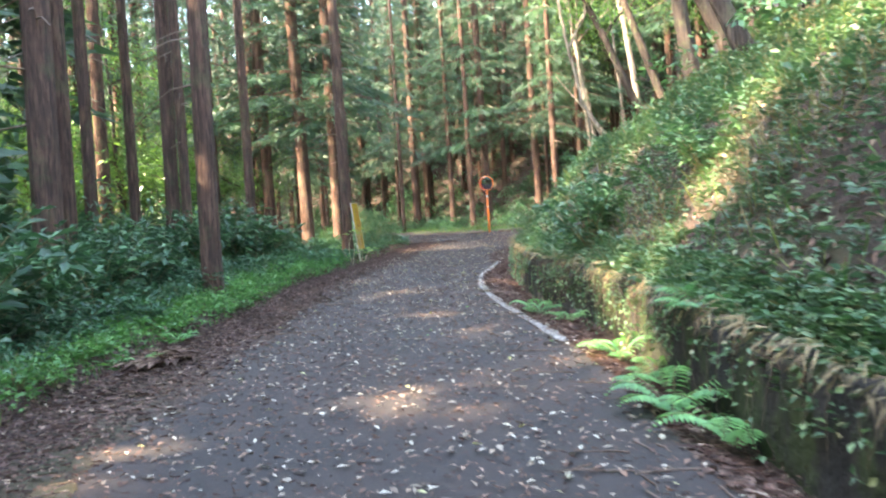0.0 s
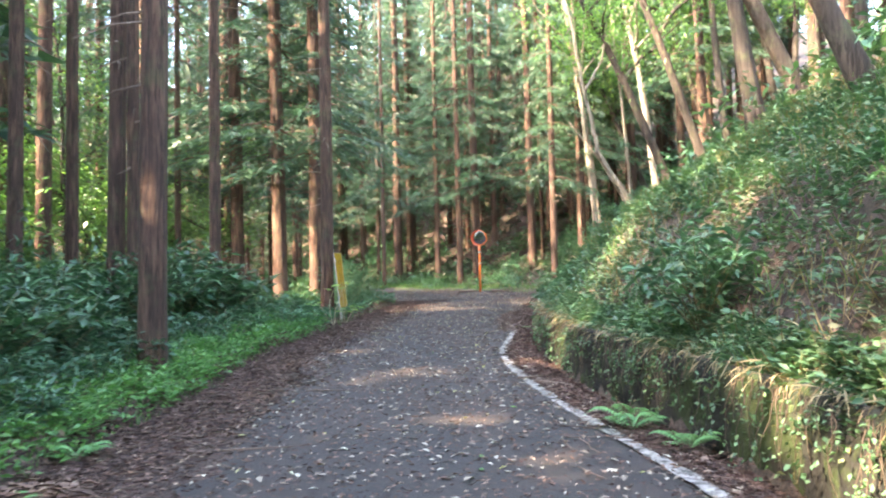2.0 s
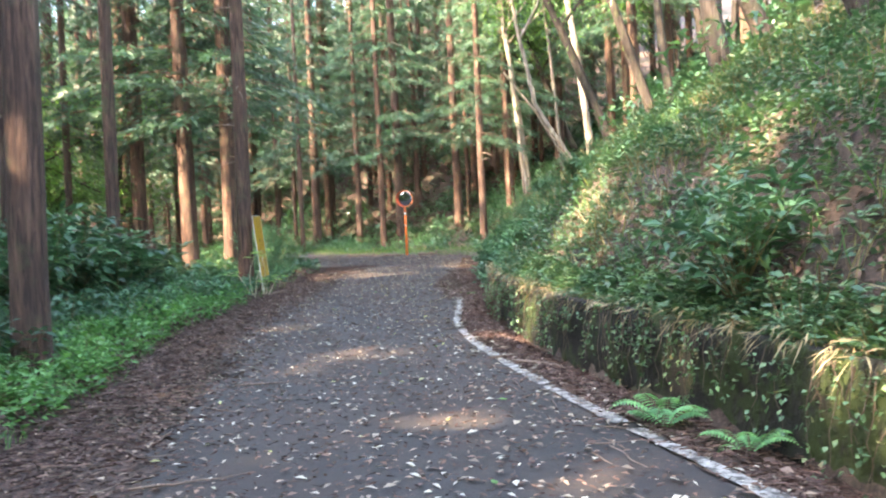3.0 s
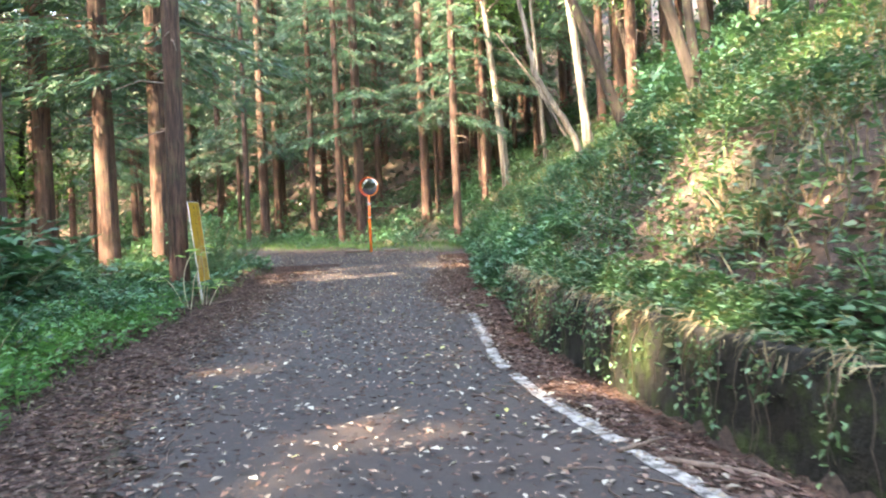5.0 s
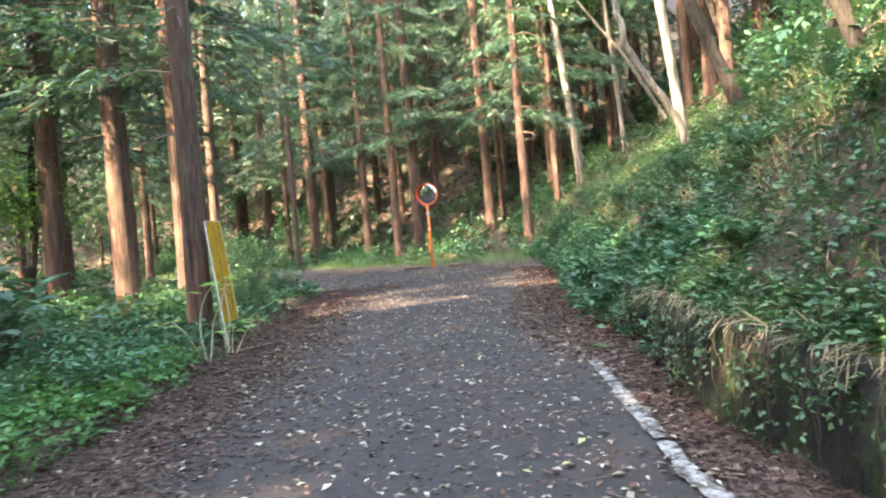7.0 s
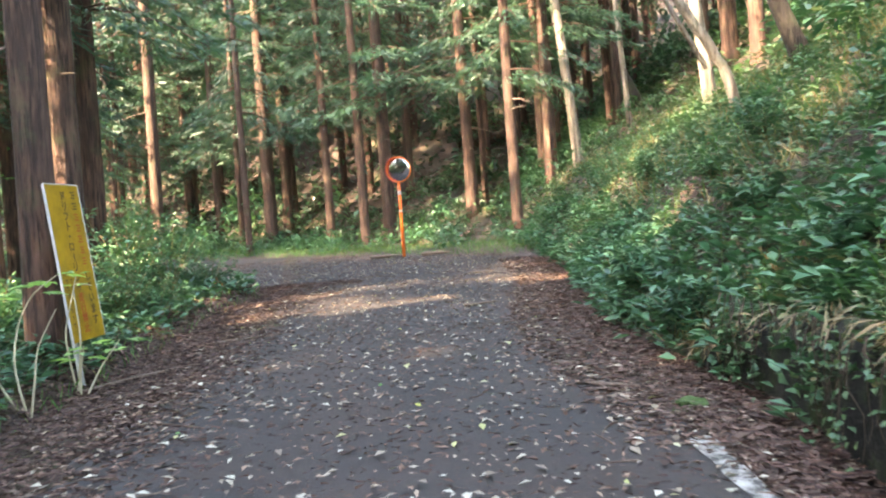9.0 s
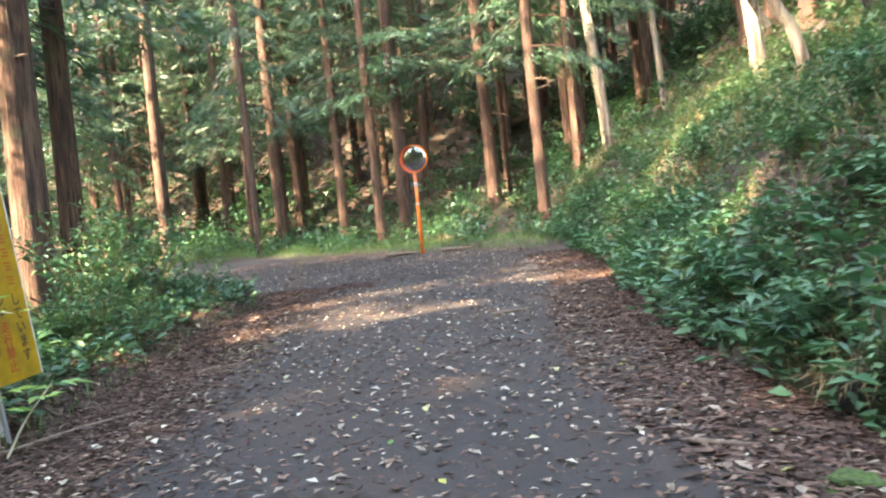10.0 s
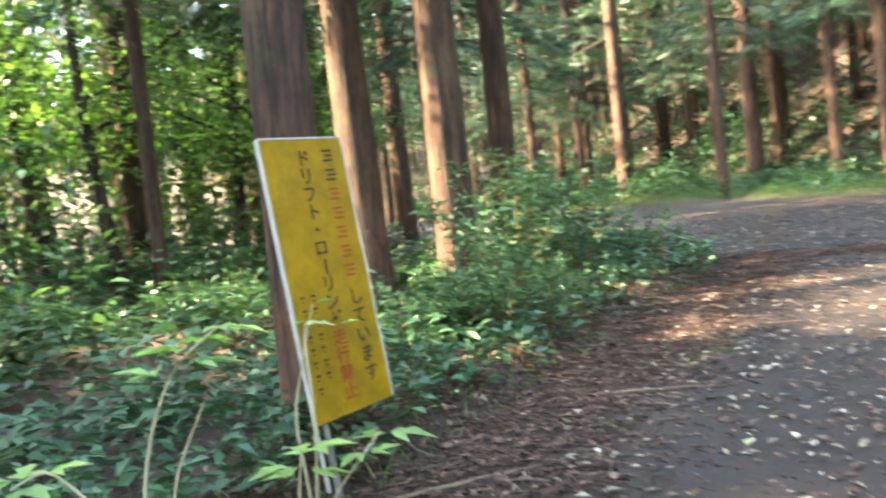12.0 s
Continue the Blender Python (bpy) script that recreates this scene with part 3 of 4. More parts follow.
for k in range(26):
    set_at((dark, pale, steep)[k % 3], rng.uniform(8.5, 24), rng.uniform(2, 40), rng.uniform(-0.6, 0.6), rng.uniform(0.6, 1.0), rng.uniform(0.9, 1.3))
leafy = broad_proto(0.12, 8, (0.05, 0.1), DARK_BARK, "young broadleaf tree with sunlit yellow-green leaves", 3200)
for k, (x, y) in enumerate(((-9.5, 29.5), (-12, 25), (-14.5, 29), (-7.2, 28.2), (-16, 22), (-12, 19), (-19, 27), (-11, 35.6), (-8.6, 26.4), (-10.4, 31.5), (-13.2, 32.4), (-16.5, 33.0), (-18, 30), (-13.2, 28.2), (-17.5, 31.6), (-21.5, 35), (-15.5, 25.8), (-20, 29.5), (-11.2, 27.2), (-24, 33), (10, 15), (12, 20), (10.5, 25), (13, 28), (11, 32), (15, 17), (16, 24), (14, 35), (9.5, 38), (12.5, 12))):
    set_at(leafy, x, y, 1.9 * k, 0.9, 0.75 + 0.05 * k, first=k == 0)

# ---------------------------------------------------------------- undergrowth
def shrub_proto(name, label, stems, reach, tall, per_stem, leaf, mat, stem_mat=STEM, rich=True):
    root = tagged(new(name), label, "shrub", "undergrowth")
    rods, q, w = [], [], []
    for k in range(stems):
        a, r = rng.uniform(0, 6.28), reach * math.sqrt(rng.uniform(0.02, 1))
        top = tall * rng.uniform(0.55, 1) * (1 - 0.35 * (r / reach) ** 2)
        t = np.linspace(0, 1, 5)[:, None]
        end = np.array([r * math.cos(a), r * math.sin(a), 0])
        p = end * t ** 1.4 + np.array([0, 0, top]) * t + rng.normal(0, 0.02, (5, 3)) * t
        p[0, 2] = -0.08
        rods.append(tube(p, np.linspace(0.010, 0.003, 5), 3))
        u = 1 - rng.uniform(0, 0.72, per_stem) ** 1.5
        c = np.stack([np.interp(u, t[:, 0], p[:, i]) for i in range(3)], 1)
        th = rng.uniform(0, 6.28, per_stem)
        out = np.stack([np.cos(th), np.sin(th), rng.normal(0.05, 0.35, per_stem)], 1)
        q.append(c + out * rng.uniform(0.0, 0.10, (per_stem, 1)))
        w.append(out + (0, 0, 0.1))
    tagged(big_mesh("stemwork", *joined(rods), stem_mat, root), kind="stuff")
    q, w = np.concatenate(q), np.concatenate(w)
    L = leaf * rng.uniform(0.6, 1.2, len(q))
    big_mesh("foliage", *leaves(q, w, L, L * rng.uniform(0.36, 0.5, len(q)), rich=rich), mat, root)
    return root


shrubs = [shrub_proto("shrub", "dense dark green evergreen shrub beside the road", 18, 0.75, 1.15, 30, 0.15, SHRUB_LEAF) for _ in range(3)]
small = [shrub_proto("shrub", "low bright green leafy plant at the road edge", 12, 0.4, 0.42, 16, 0.10, BRIGHT_LEAF) for _ in range(2)]
herbs = [shrub_proto("shrub", "knee-high green plants at the forest edge", 14, 0.5, 0.55, 22, 0.11, MID_LEAF) for _ in range(2)]
bank = [shrub_proto("bank_shrub", "loose green shrub on the leafy bank", 16, 0.6, 0.8, 24, 0.11, BANK_LEAF) for _ in range(3)]
tallsh = [shrub_proto("tall_bush", "tall airy green bush with small leaves", 24, 0.95, 1.9, 38, 0.13, MID_LEAF)]


def scatter(protos, count, xr, yr, ok, size=(0.7, 1.25), gap=0.35):
    done, tries = [], 0
    while len(done) < count and tries < count * 30:
        tries += 1
        x, y = rng.uniform(*xr), rng.uniform(*yr)
        right, far, left = (float(v) for v in spread(x, y))
        if not ok(x, y, right, far, left) or (done and min((x - a) ** 2 + (y - b) ** 2 for a, b in done) < gap * gap):
            continue
        s = rng.uniform(*size)
        p = protos[int(rng.integers(0, len(protos)))]
        fresh = p.get("used") is None
        p["used"] = 1
        set_at(p, x, y, rng.uniform(0, 6.28), s, s * rng.uniform(0.85, 1.15), 0.02, first=fresh)
        done.append((x, y))


clear = lambda x, y: not (-4.3 < x < -2.0 and 19.6 < y < 23.2)
scatter(shrubs, 58, (-9, -3.2), (3, 19.3), lambda x, y, r, f, l: l > 1.4, (0.9, 1.5), 0.8)
scatter(shrubs, 40, (-9, -2.8), (18.5, 29.5), lambda x, y, r, f, l: l > 0.7 and clear(x, y), (0.45, 0.8), 0.6)
scatter(herbs, 60, (-5.2, -2.4), (3, 19.5), lambda x, y, r, f, l: 0.45 < l < 1.9, (0.6, 1.2), 0.42)
scatter(small, 80, (-4.6, -1.5), (3, 21), lambda x, y, r, f, l: 0.12 < l < 1.1, (0.5, 1.0), 0.28)
scatter(bank, 62, (1.4, 8), (3, 34), lambda x, y, r, f, l: (0.35 if y < 18 else 0.75) < r < 4.5, (0.4, 0.75), 0.6)
scatter(bank, 44, (1.4, 6), (3, 19), lambda x, y, r, f, l: 0.16 < r < 0.42, (0.4, 0.7), 0.35)
scatter(bank, 26, (3.5, 12), (29, 46), lambda x, y, r, f, l: 0.55 < r < 6, (0.4, 0.8), 0.5)
scatter(shrubs, 9, (1.8, 6), (8, 34), lambda x, y, r, f, l: (0.6 if y < 18 else 1.0) < r < 2.2, (0.4, 0.7), 1.2)
for k, (x, y, w, t) in enumerate(((-2.75, 25.4, 0.8, 0.95), (-2.45, 26.5, 0.8, 0.85), (-2.95, 27.0, 0.95, 1.0), (-2.0, 27.6, 0.55, 0.5), (-2.6, 24.4, 0.6, 0.6), (-2.35, 24.9, 0.45, 0.4))):
    set_at(tallsh[0], x, y, 1.7 * k, w, t, first=k == 0)
hang = [shrub_proto("wall_bush", "bright green broad-leaved bush spilling over the bank", 16, 0.75, 0.9, 34, 0.15, MID_LEAF) for _ in range(2)]
for k, (x, y, w, t) in enumerate(((2.5, 20.9, 0.75, 0.7), (2.75, 22.0, 0.85, 0.85), (3.1, 23.1, 0.75, 0.75), (3.5, 24.4, 0.7, 0.6), (4.1, 25.9, 0.75, 0.6), (3.3, 21.1, 0.8, 0.55), (3.9, 22.8, 0.8, 0.5), (4.8, 28.0, 0.7, 0.5), (5.2, 30.0, 0.7, 0.6), (3.4, 19.2, 0.8, 0.8), (2.65, 19.3, 0.7, 0.6), (2.3, 17.6, 0.7, 0.5))):
    set_at(hang[k % 2], x, y, 1.3 * k, w, t, first=k < 2)
set_at(shrubs[0], 1.95, 10.3, 2.2, 1.0, 1.2)


# ---------------------------------------------------------------- low cover, litter, grass
def picked(count, xr, yr, ok):
    out = []
    while len(out) < count:
        x, y = rng.uniform(*xr, 4 * count), rng.uniform(*yr, 4 * count)
        keep = ok(x, y, *spread(x, y))
        out += list(zip(x[keep], y[keep]))
    p = np.array(out[:count])
    return p[:, 0], p[:, 1]


def rosettes(name, label, category, count, xr, yr, ok, leaf, tall, mat, per=6, rich=True):
    x, y = picked(count, xr, yr, ok)
    c = np.repeat(on_ground(x, y), per, 0)
    n = len(c)
    th = rng.uniform(0, 6.28, n)
    out = np.stack([np.cos(th), np.sin(th), rng.uniform(-0.1, 0.7, n)], 1)
    c = c + out * (0.4, 0.4, 0) * leaf + np.stack([np.zeros(n), np.zeros(n), rng.uniform(0.1, 1, n) * tall], 1)
    L = leaf * rng.uniform(0.6, 1.3, n)
    return tagged(big_mesh(name, *leaves(c, out, L, L * rng.uniform(0.35, 0.6, n), rich=rich), mat), label, category, kind="stuff")


def thicket(name, label, count, xr, yr, ok, reach, tall, leaf, mat, per=110):
    """Far undergrowth: many domed clumps of leaves with gaps between them."""
    x, y = picked(count, xr, yr, ok)
    size = np.repeat(rng.uniform(0.6, 1.4, count), per)
    n = count * per
    a, r = rng.uniform(0, 6.28, n), reach * np.sqrt(rng.uniform(0, 1, n)) * size
    z = tall * size * rng.uniform(0.15, 1, n) ** 0.7 * (1 - 0.5 * (r / (reach * size)) ** 2)
    gx, gy = np.repeat(x, per) + r * np.cos(a), np.repeat(y, per) + r * np.sin(a)
    c = np.stack([gx, gy, np.repeat(height(x, y), per) + z], 1)
    w = np.stack([np.cos(a), np.sin(a), rng.normal(0.0, 0.5, n)], 1) + rng.normal(0, 0.5, (n, 3))
    L = leaf * rng.uniform(0.6, 1.3, n)
    return tagged(big_mesh(name, *leaves(c, w, L, L * rng.uniform(0.35, 0.55, n), rich=False), mat), label, "undergrowth", kind="stuff")


def fallen(name, label, count, xr, yr, ok, size, mat, lift=0.012, slim=0.5):
    x, y = picked(count, xr, yr, ok)
    th = rng.uniform(0, 6.28, count)
    d = 0.05
    slope = np.stack([(height(x + d, y) - height(x - d, y)), (height(x, y + d) - height(x, y - d))], 1) / (2 * d)
    slope = np.clip(slope, -1.5, 1.5)
    w = np.stack([np.cos(th), np.sin(th), np.cos(th) * slope[:, 0] + np.sin(th) * slope[:, 1] + rng.normal(0, 0.12, count)], 1)
    L = size * rng.uniform(0.5, 1.5, count)
    base = on_ground(x, y, lift) + np.stack([np.zeros(count), np.zeros(count), rng.uniform(0, 0.02, count)], 1)
    return tagged(big_mesh(name, *leaves(base, w, L, L * slim * rng.uniform(0.6, 1.3, count), 0.1, False, 0.75), mat), label, "leaf litter", kind="stuff")


def blades(name, label, count, xr, yr, ok, tall, mat):
    x, y = picked(count, xr, yr, ok)
    base = on_ground(x, y, -0.01)
    w = rng.normal(0, 0.4, (count, 3)) + (0, 0, 1)
    L = tall * rng.uniform(0.5, 1.4, count)
    return tagged(big_mesh(name, *leaves(base, w, L, 0.007 + 0.018 * L, 0.1, False), mat), label, "grass", kind="stuff")


rosettes("ground_cover", "low green weeds along the forest edge", "ground cover", 2000, (-4.4, -1.4), (3, 20), lambda x, y, r, f, l: (l > 0.02) & (l < 1.4), 0.085, 0.22, BRIGHT_LEAF)
rosettes("ground_cover", "mid-green weeds round the sign", "ground cover", 1100, (-4.6, -1.4), (19, 30), lambda x, y, r, f, l: (l > 0.1) & (l < 2), 0.11, 0.26, MID_LEAF)
rosettes("ground_cover", "plants at the foot of the bank by the bend", "ground cover", 1000, (1.8, 6), (18.5, 34), lambda x, y, r, f, l: (r > -0.05) & (r < 0.9), 0.13, 0.35, MID_LEAF)
rosettes("ground_cover", "dark leafy ground cover beneath the trees", "ground cover", 3500, (-11, -2.5), (3, 32), lambda x, y, r, f, l: l > 0.7, 0.13, 0.5, SHRUB_LEAF, 6, False)
rosettes("ground_cover", "mixed green plants over the sloping bank", "ground cover", 7500, (1.3, 7.5), (2, 34), lambda x, y, r, f, l: (r > 0.12) & (r < 4.5), 0.085, 0.2, BANK_LEAF, 6, False)
rosettes("ground_cover", "small creeping plants on the steep foot of the bank", "ground cover", 1500, (1.5, 6), (3, 24), lambda x, y, r, f, l: (r > 0.3) & (r < 1.9), 0.09, 0.2, BANK_LEAF, 6, False)
rosettes("ground_cover", "sparse plants higher on the bank", "ground cover", 1600, (2.6, 8), (5, 32), lambda x, y, r, f, l: (r > 1.2) & (r < 5), 0.11, 0.3, BANK_LEAF, 6, False)
rosettes("ground_cover", "green plants hanging over the wall top", "ground cover", 3400, (1.2, 5), (3, 20), lambda x, y, r, f, l: (r > 0.1) & (r < 0.42), 0.08, 0.2, BANK_LEAF)
thicket("undergrowth", "tall sunlit saplings behind the sign", 45, (-26, -9.5), (22, 36), lambda x, y, r, f, l: l > 0.9, 1.2, 4.2, 0.24, BROAD_LEAF, 170)
thicket("undergrowth", "dark low shrubs beneath the trees round the bend", 150, (-14, 6), (37, 50), lambda x, y, r, f, l: (f > 1.0) & (f < 6.5), 0.65, 0.6, 0.15, SHRUB_LEAF, 100)
thicket("undergrowth", "low plants on the slope behind the mirror", 70, (2.6, 9), (33.6, 41), lambda x, y, r, f, l: (f > 0.5) & (r > -1.6), 0.6, 0.7, 0.15, MID_LEAF, 90)
thicket("undergrowth", "dark green undergrowth deep in the wood", 150, (-34, -7), (4, 36), lambda x, y, r, f, l: l > 0.9, 1.0, 1.4, 0.24, SHRUB_LEAF)
thicket("undergrowth", "light green saplings deep in the wood", 90, (-34, -7.5), (8, 36), lambda x, y, r, f, l: l > 0.9, 1.0, 2.6, 0.22, MID_LEAF, 140)
thicket("undergrowth", "low thicket further up the slope", 170, (5, 26), (2, 44), lambda x, y, r, f, l: r > 4.0, 1.0, 0.9, 0.22, MID_LEAF)
thicket("undergrowth", "dark green undergrowth on the hillside behind the bend", 230, (-30, 20), (37, 72), lambda x, y, r, f, l: f > 2.6, 1.1, 1.4, 0.24, SHRUB_LEAF)
thicket("undergrowth", "light green saplings on the hillside", 70, (-30, 22), (40, 76), lambda x, y, r, f, l: f > 4, 1.1, 3.0, 0.26, MID_LEAF, 130)
rosettes("ground_cover", "leafy plants on the bank past the bend", "ground cover", 2600, (3.0, 12), (26, 46), lambda x, y, r, f, l: (r > 0.1) & (r < 6) & (f > -9), 0.11, 0.24, BANK_LEAF, 5, False)
rosettes("ground_cover", "distant leafy plants up the slope", "ground cover", 2500, (5, 24), (2, 46), lambda x, y, r, f, l: r > 4.2, 0.25, 0.6, BANK_LEAF, 5, False)
rosettes("ground_cover", "leafy plants on the hillside behind the bend", "ground cover", 5000, (-26, 20), (37, 70), lambda x, y, r, f, l: f > 2.0, 0.22, 0.6, SHRUB_LEAF, 5, False)
blades("grass_verge", "bright green grass along the outside of the bend", 9000, (-16, 6), (32, 43), lambda x, y, r, f, l: (f > 0.0) & (f < 4.0), 0.22, GRASS_LEAF)
blades("grass_verge", "grass at the forest edge", 3000, (-4, -1.3), (3, 29), lambda x, y, r, f, l: (l > -0.05) & (l < 0.9), 0.16, GRASS_LEAF)
blades("grass_verge", "tufts of dry straw-coloured grass on the bank", 9000, (1.4, 8), (3, 34), lambda x, y, r, f, l: (r > 0.1) & (r < 5) & (np.sin(2.3 * x + 1.1 * y) + np.sin(1.7 * y - 0.8 * x) > 0.35), 0.3, STRAW)
blades("grass_verge", "green grass on the bank", 7000, (1.4, 8), (3, 34), lambda x, y, r, f, l: (r > 0.15) & (r < 5), 0.3, GRASS_LEAF)
fallen("leaf_litter", "brown fallen leaves beside the road", 15000, (-3.6, -0.9), (2, 29), lambda x, y, r, f, l: (l > -1.15 + 0.5 * rng.random(len(l))) & (l < 0.6), 0.06, DRY_LEAF, 0.02)
fallen("leaf_litter", "brown leaves and needles at the wall foot", 11000, (0.4, 4.5), (2, 31), lambda x, y, r, f, l: (r < 0.05) & (x > np.where(y < 18.8, np.interp(y, LINE_Y, LINE_X) + 0.06, np.interp(y, RIGHT_Y, RIGHT_X) - 1.0)), 0.075, DRY_LEAF, 0.02)
fallen("leaf_litter", "dry leaves caught on the bank", 24000, (1.4, 9), (2, 34), lambda x, y, r, f, l: (r > 0.3) & (r < 6), 0.065, DRY_LEAF, 0.03)
fallen("leaf_litter", "dry leaves on the forest floor", 9000, (-12, -2.5), (3, 32), lambda x, y, r, f, l: l > 0.1, 0.09, DRY_LEAF, 0.02)
fallen("leaf_litter", "dry leaves on the hillside", 6000, (-26, 20), (37, 66), lambda x, y, r, f, l: f > 1.0, 0.2, DRY_LEAF, 0.03)
fallen("leaf_litter", "scattered brown leaf scraps on the asphalt", 12000, (-2.6, 4), (2, 36), lambda x, y, r, f, l: (r < -0.2) & (f < -0.1) & (l < -0.4), 0.05, DRY_LEAF, 0.032, 0.5)
fallen("fallen_leaves", "pale dry leaves scattered on the asphalt", 4600, (-2.2, 3.6), (2, 34), lambda x, y, r, f, l: (r < -0.4) & (f < -0.3) & (l < -0.5), 0.056, PALE_LEAF, 0.036, 0.55)


fallen("leaf_litter", "heap of brown dead fronds at the weedy edge", 420, (-3.5, -2.6), (7.6, 8.9), lambda x, y, r, f, l: ((x + 3.05) / 0.3) ** 2 + ((y - 8.25) / 0.45) ** 2 < 1, 0.16, DRY_LEAF, 0.1, 0.25)


def twigs(name, label, count, xr, yr, ok, length, mat):
    x, y = picked(count, xr, yr, ok)
    rods = []
    for a, b in zip(x, y):
        th, ln = rng.uniform(0, 6.28), length * rng.uniform(0.3, 1.3)
        t = np.linspace(-0.5, 0.5, 4)
        px, py = a + np.cos(th) * t * ln + rng.normal(0, 0.01, 4), b + np.sin(th) * t * ln + rng.normal(0, 0.01, 4)
        rods.append(tube(np.stack([px, py, height(px, py) + 0.036], 1), np.linspace(0.007, 0.003, 4), 3))
    return tagged(big_mesh(name, *joined(rods), mat), label, "twigs", kind="stuff")


def needle_litter(name, label, count, xr, yr, ok, length, mat):
    """Fine shed cedar needles and bark scraps lying flat."""
    x, y = picked(count, xr, yr, ok)
    th = rng.uniform(0, 6.28, count)
    w = np.stack([np.cos(th), np.sin(th), rng.normal(0, 0.12, count)], 1)
    base = on_ground(x, y, 0.028) + np.stack([np.zeros(count), np.zeros(count), rng.uniform(0, 0.02, count)], 1)
    v, f = sprays(base, w, length * rng.uniform(0.4, 1.5, count), length * rng.uniform(0.1, 0.24, count))
    return tagged(big_mesh(name, v, f, mat), label, "leaf litter", kind="stuff")


needle_litter("needle_litter", "reddish brown cedar needles along the verge", 52000, (-3.8, 0.4), (3, 29), lambda x, y, r, f, l: (l > -1.6 + 1.1 * rng.random(len(l)) ** 0.6) & (l < 0.5), 0.075, NEEDLE)
needle_litter("needle_litter", "reddish brown needles heaped at the wall foot", 26000, (0.4, 4.4), (3, 31), lambda x, y, r, f, l: (r < 0.06) & (x > np.where(y < 18.8, np.interp(y, LINE_Y, LINE_X) + 0.05, np.interp(y, RIGHT_Y, RIGHT_X) - 1.1 * rng.random(len(y)))), 0.075, NEEDLE)
needle_litter("needle_litter", "thin scatter of needles and scraps on the asphalt", 30000, (-2.4, 4.2), (3, 36), lambda x, y, r, f, l: (r < -0.2) & (f < 0), 0.05, NEEDLE)
twigs("twig_litter", "thin dead twigs lying along the road edges", 420, (-3.2, 3.2), (3, 32), lambda x, y, r, f, l: (r < 0) & (f < 0) & (l < 0.3) & ((l > -1.3) | (r > -1.2)), 0.35, TWIG)


def hanging_vines():
    """Roots and creepers that hang down the wall, with a few ivy leaves."""
    rods, q = [], []
    for y in rng.uniform(3, 20, 230):
        x0, z0, ln = np.interp(y, RIGHT_Y, RIGHT_X), float(height(np.interp(y, RIGHT_Y, RIGHT_X) - 0.3, y)), rng.uniform(0.2, 0.65)
        t = np.linspace(0, 1, 6)
        p = np.stack([x0 + 0.0 - 0.12 * np.sin(t * 2) * ln + rng.normal(0, 0.012, 6), y + np.cumsum(rng.normal(0, 0.03, 6)), z0 + 0.62 - t * ln], 1)
        rods.append(tube(p, np.linspace(0.006, 0.002, 6), 3))
        if rng.random() < 0.5:
            q.append(np.repeat(p[1:], 3, 0))
    tagged(big_mesh("hanging_roots", *joined(rods), ROOT), "thin brown roots hanging down the mossy wall", "roots", kind="stuff")
    q = np.concatenate(q)
    q = q + rng.normal(0, 0.06, q.shape) * (0.3, 1, 1)
    w = rng.normal(0, 0.6, q.shape) + (-0.6, 0, -0.5)
    tagged(big_mesh("creeper", *leaves(q, w, rng.uniform(0.03, 0.06, len(q)), 0.035), BANK_LEAF), "small creeper leaves on the mossy wall", "creeper", kind="stuff")


hanging_vines()


def fringe():
    """Grass and stems that droop over the wall's edge."""
    n = 1500
    y = rng.uniform(3, 20.5, n)
    x = np.interp(y, RIGHT_Y, RIGHT_X) + rng.uniform(0.0, 0.22, n)
    z = height(np.interp(y, RIGHT_Y, RIGHT_X) - 0.5, y) + 0.62 * (1 - smooth(18.5, 21.2, y)) + rng.uniform(0, 0.12, n)
    w = np.stack([rng.uniform(-1.0, -0.3, n), rng.normal(0, 0.5, n), rng.uniform(-1.0, 0.15, n)], 1)
    tagged(big_mesh("grass_fringe", *leaves(np.stack([x, y, z], 1), w, rng.uniform(0.08, 0.26, n), 0.013, 0.1, False), STRAW), "dry grass and stems drooping over the wall", "grass", kind="stuff")


fringe()


# ---------------------------------------------------------------- ferns
def fern_proto():
    root = tagged(new("fern"), "fresh green fern with arching fronds", "fern", "ferns by the wall")
    for k in range(8):
        a, ln, rise = 0.8 * k + rng.uniform(-0.25, 0.25), rng.uniform(0.34, 0.5), rng.uniform(1.0, 1.7)
        t = np.linspace(0.05, 1, 17)
        d = np.array([math.cos(a), math.sin(a), 0])
        p = d * (t * ln)[:, None] + np.array([0, 0, 1]) * (rise * ln * (t - 0.75 * t ** 2.2))[:, None]
        side = np.array([-math.sin(a), math.cos(a), 0])
        size = 0.13 * np.sin(np.clip(t * 3.3 - 0.1, 0.15, 3.05))
        base = np.concatenate([p, p])
        w = np.concatenate([side + 0.35 * d] * 1)[None].repeat(17, 0)
        w = np.concatenate([w, (-side + 0.35 * d)[None].repeat(17, 0)]) + (0, 0, -0.15)
        blade = leaves(base, w, np.concatenate([size, size]), 0.032, 0.1, False, 0.9)
        rod = tube(p, np.linspace(0.004, 0.0015, 17), 3)
        two_tone(big_mesh("frond", *joined([rod, blade]), STEM, root), len(rod[1]), FERN_LEAF)
    return root


fern = fern_proto()
for k, (x, y, sz) in enumerate(((1.17, 9.95, 0.8), (1.45, 9.4, 0.8), (1.6, 7.3, 1.3), (1.75, 6.4, 1.2), (1.5, 5.4, 1.3), (1.72, 4.9, 1.4), (1.6, 12.0, 0.5), (-3.3, 9.5, 0.8), (-3.2, 8.2, 0.7), (1.95, 5.9, 1.3))):
    set_at(fern, x, y, 1.1 * k, sz, sz, first=k == 0)

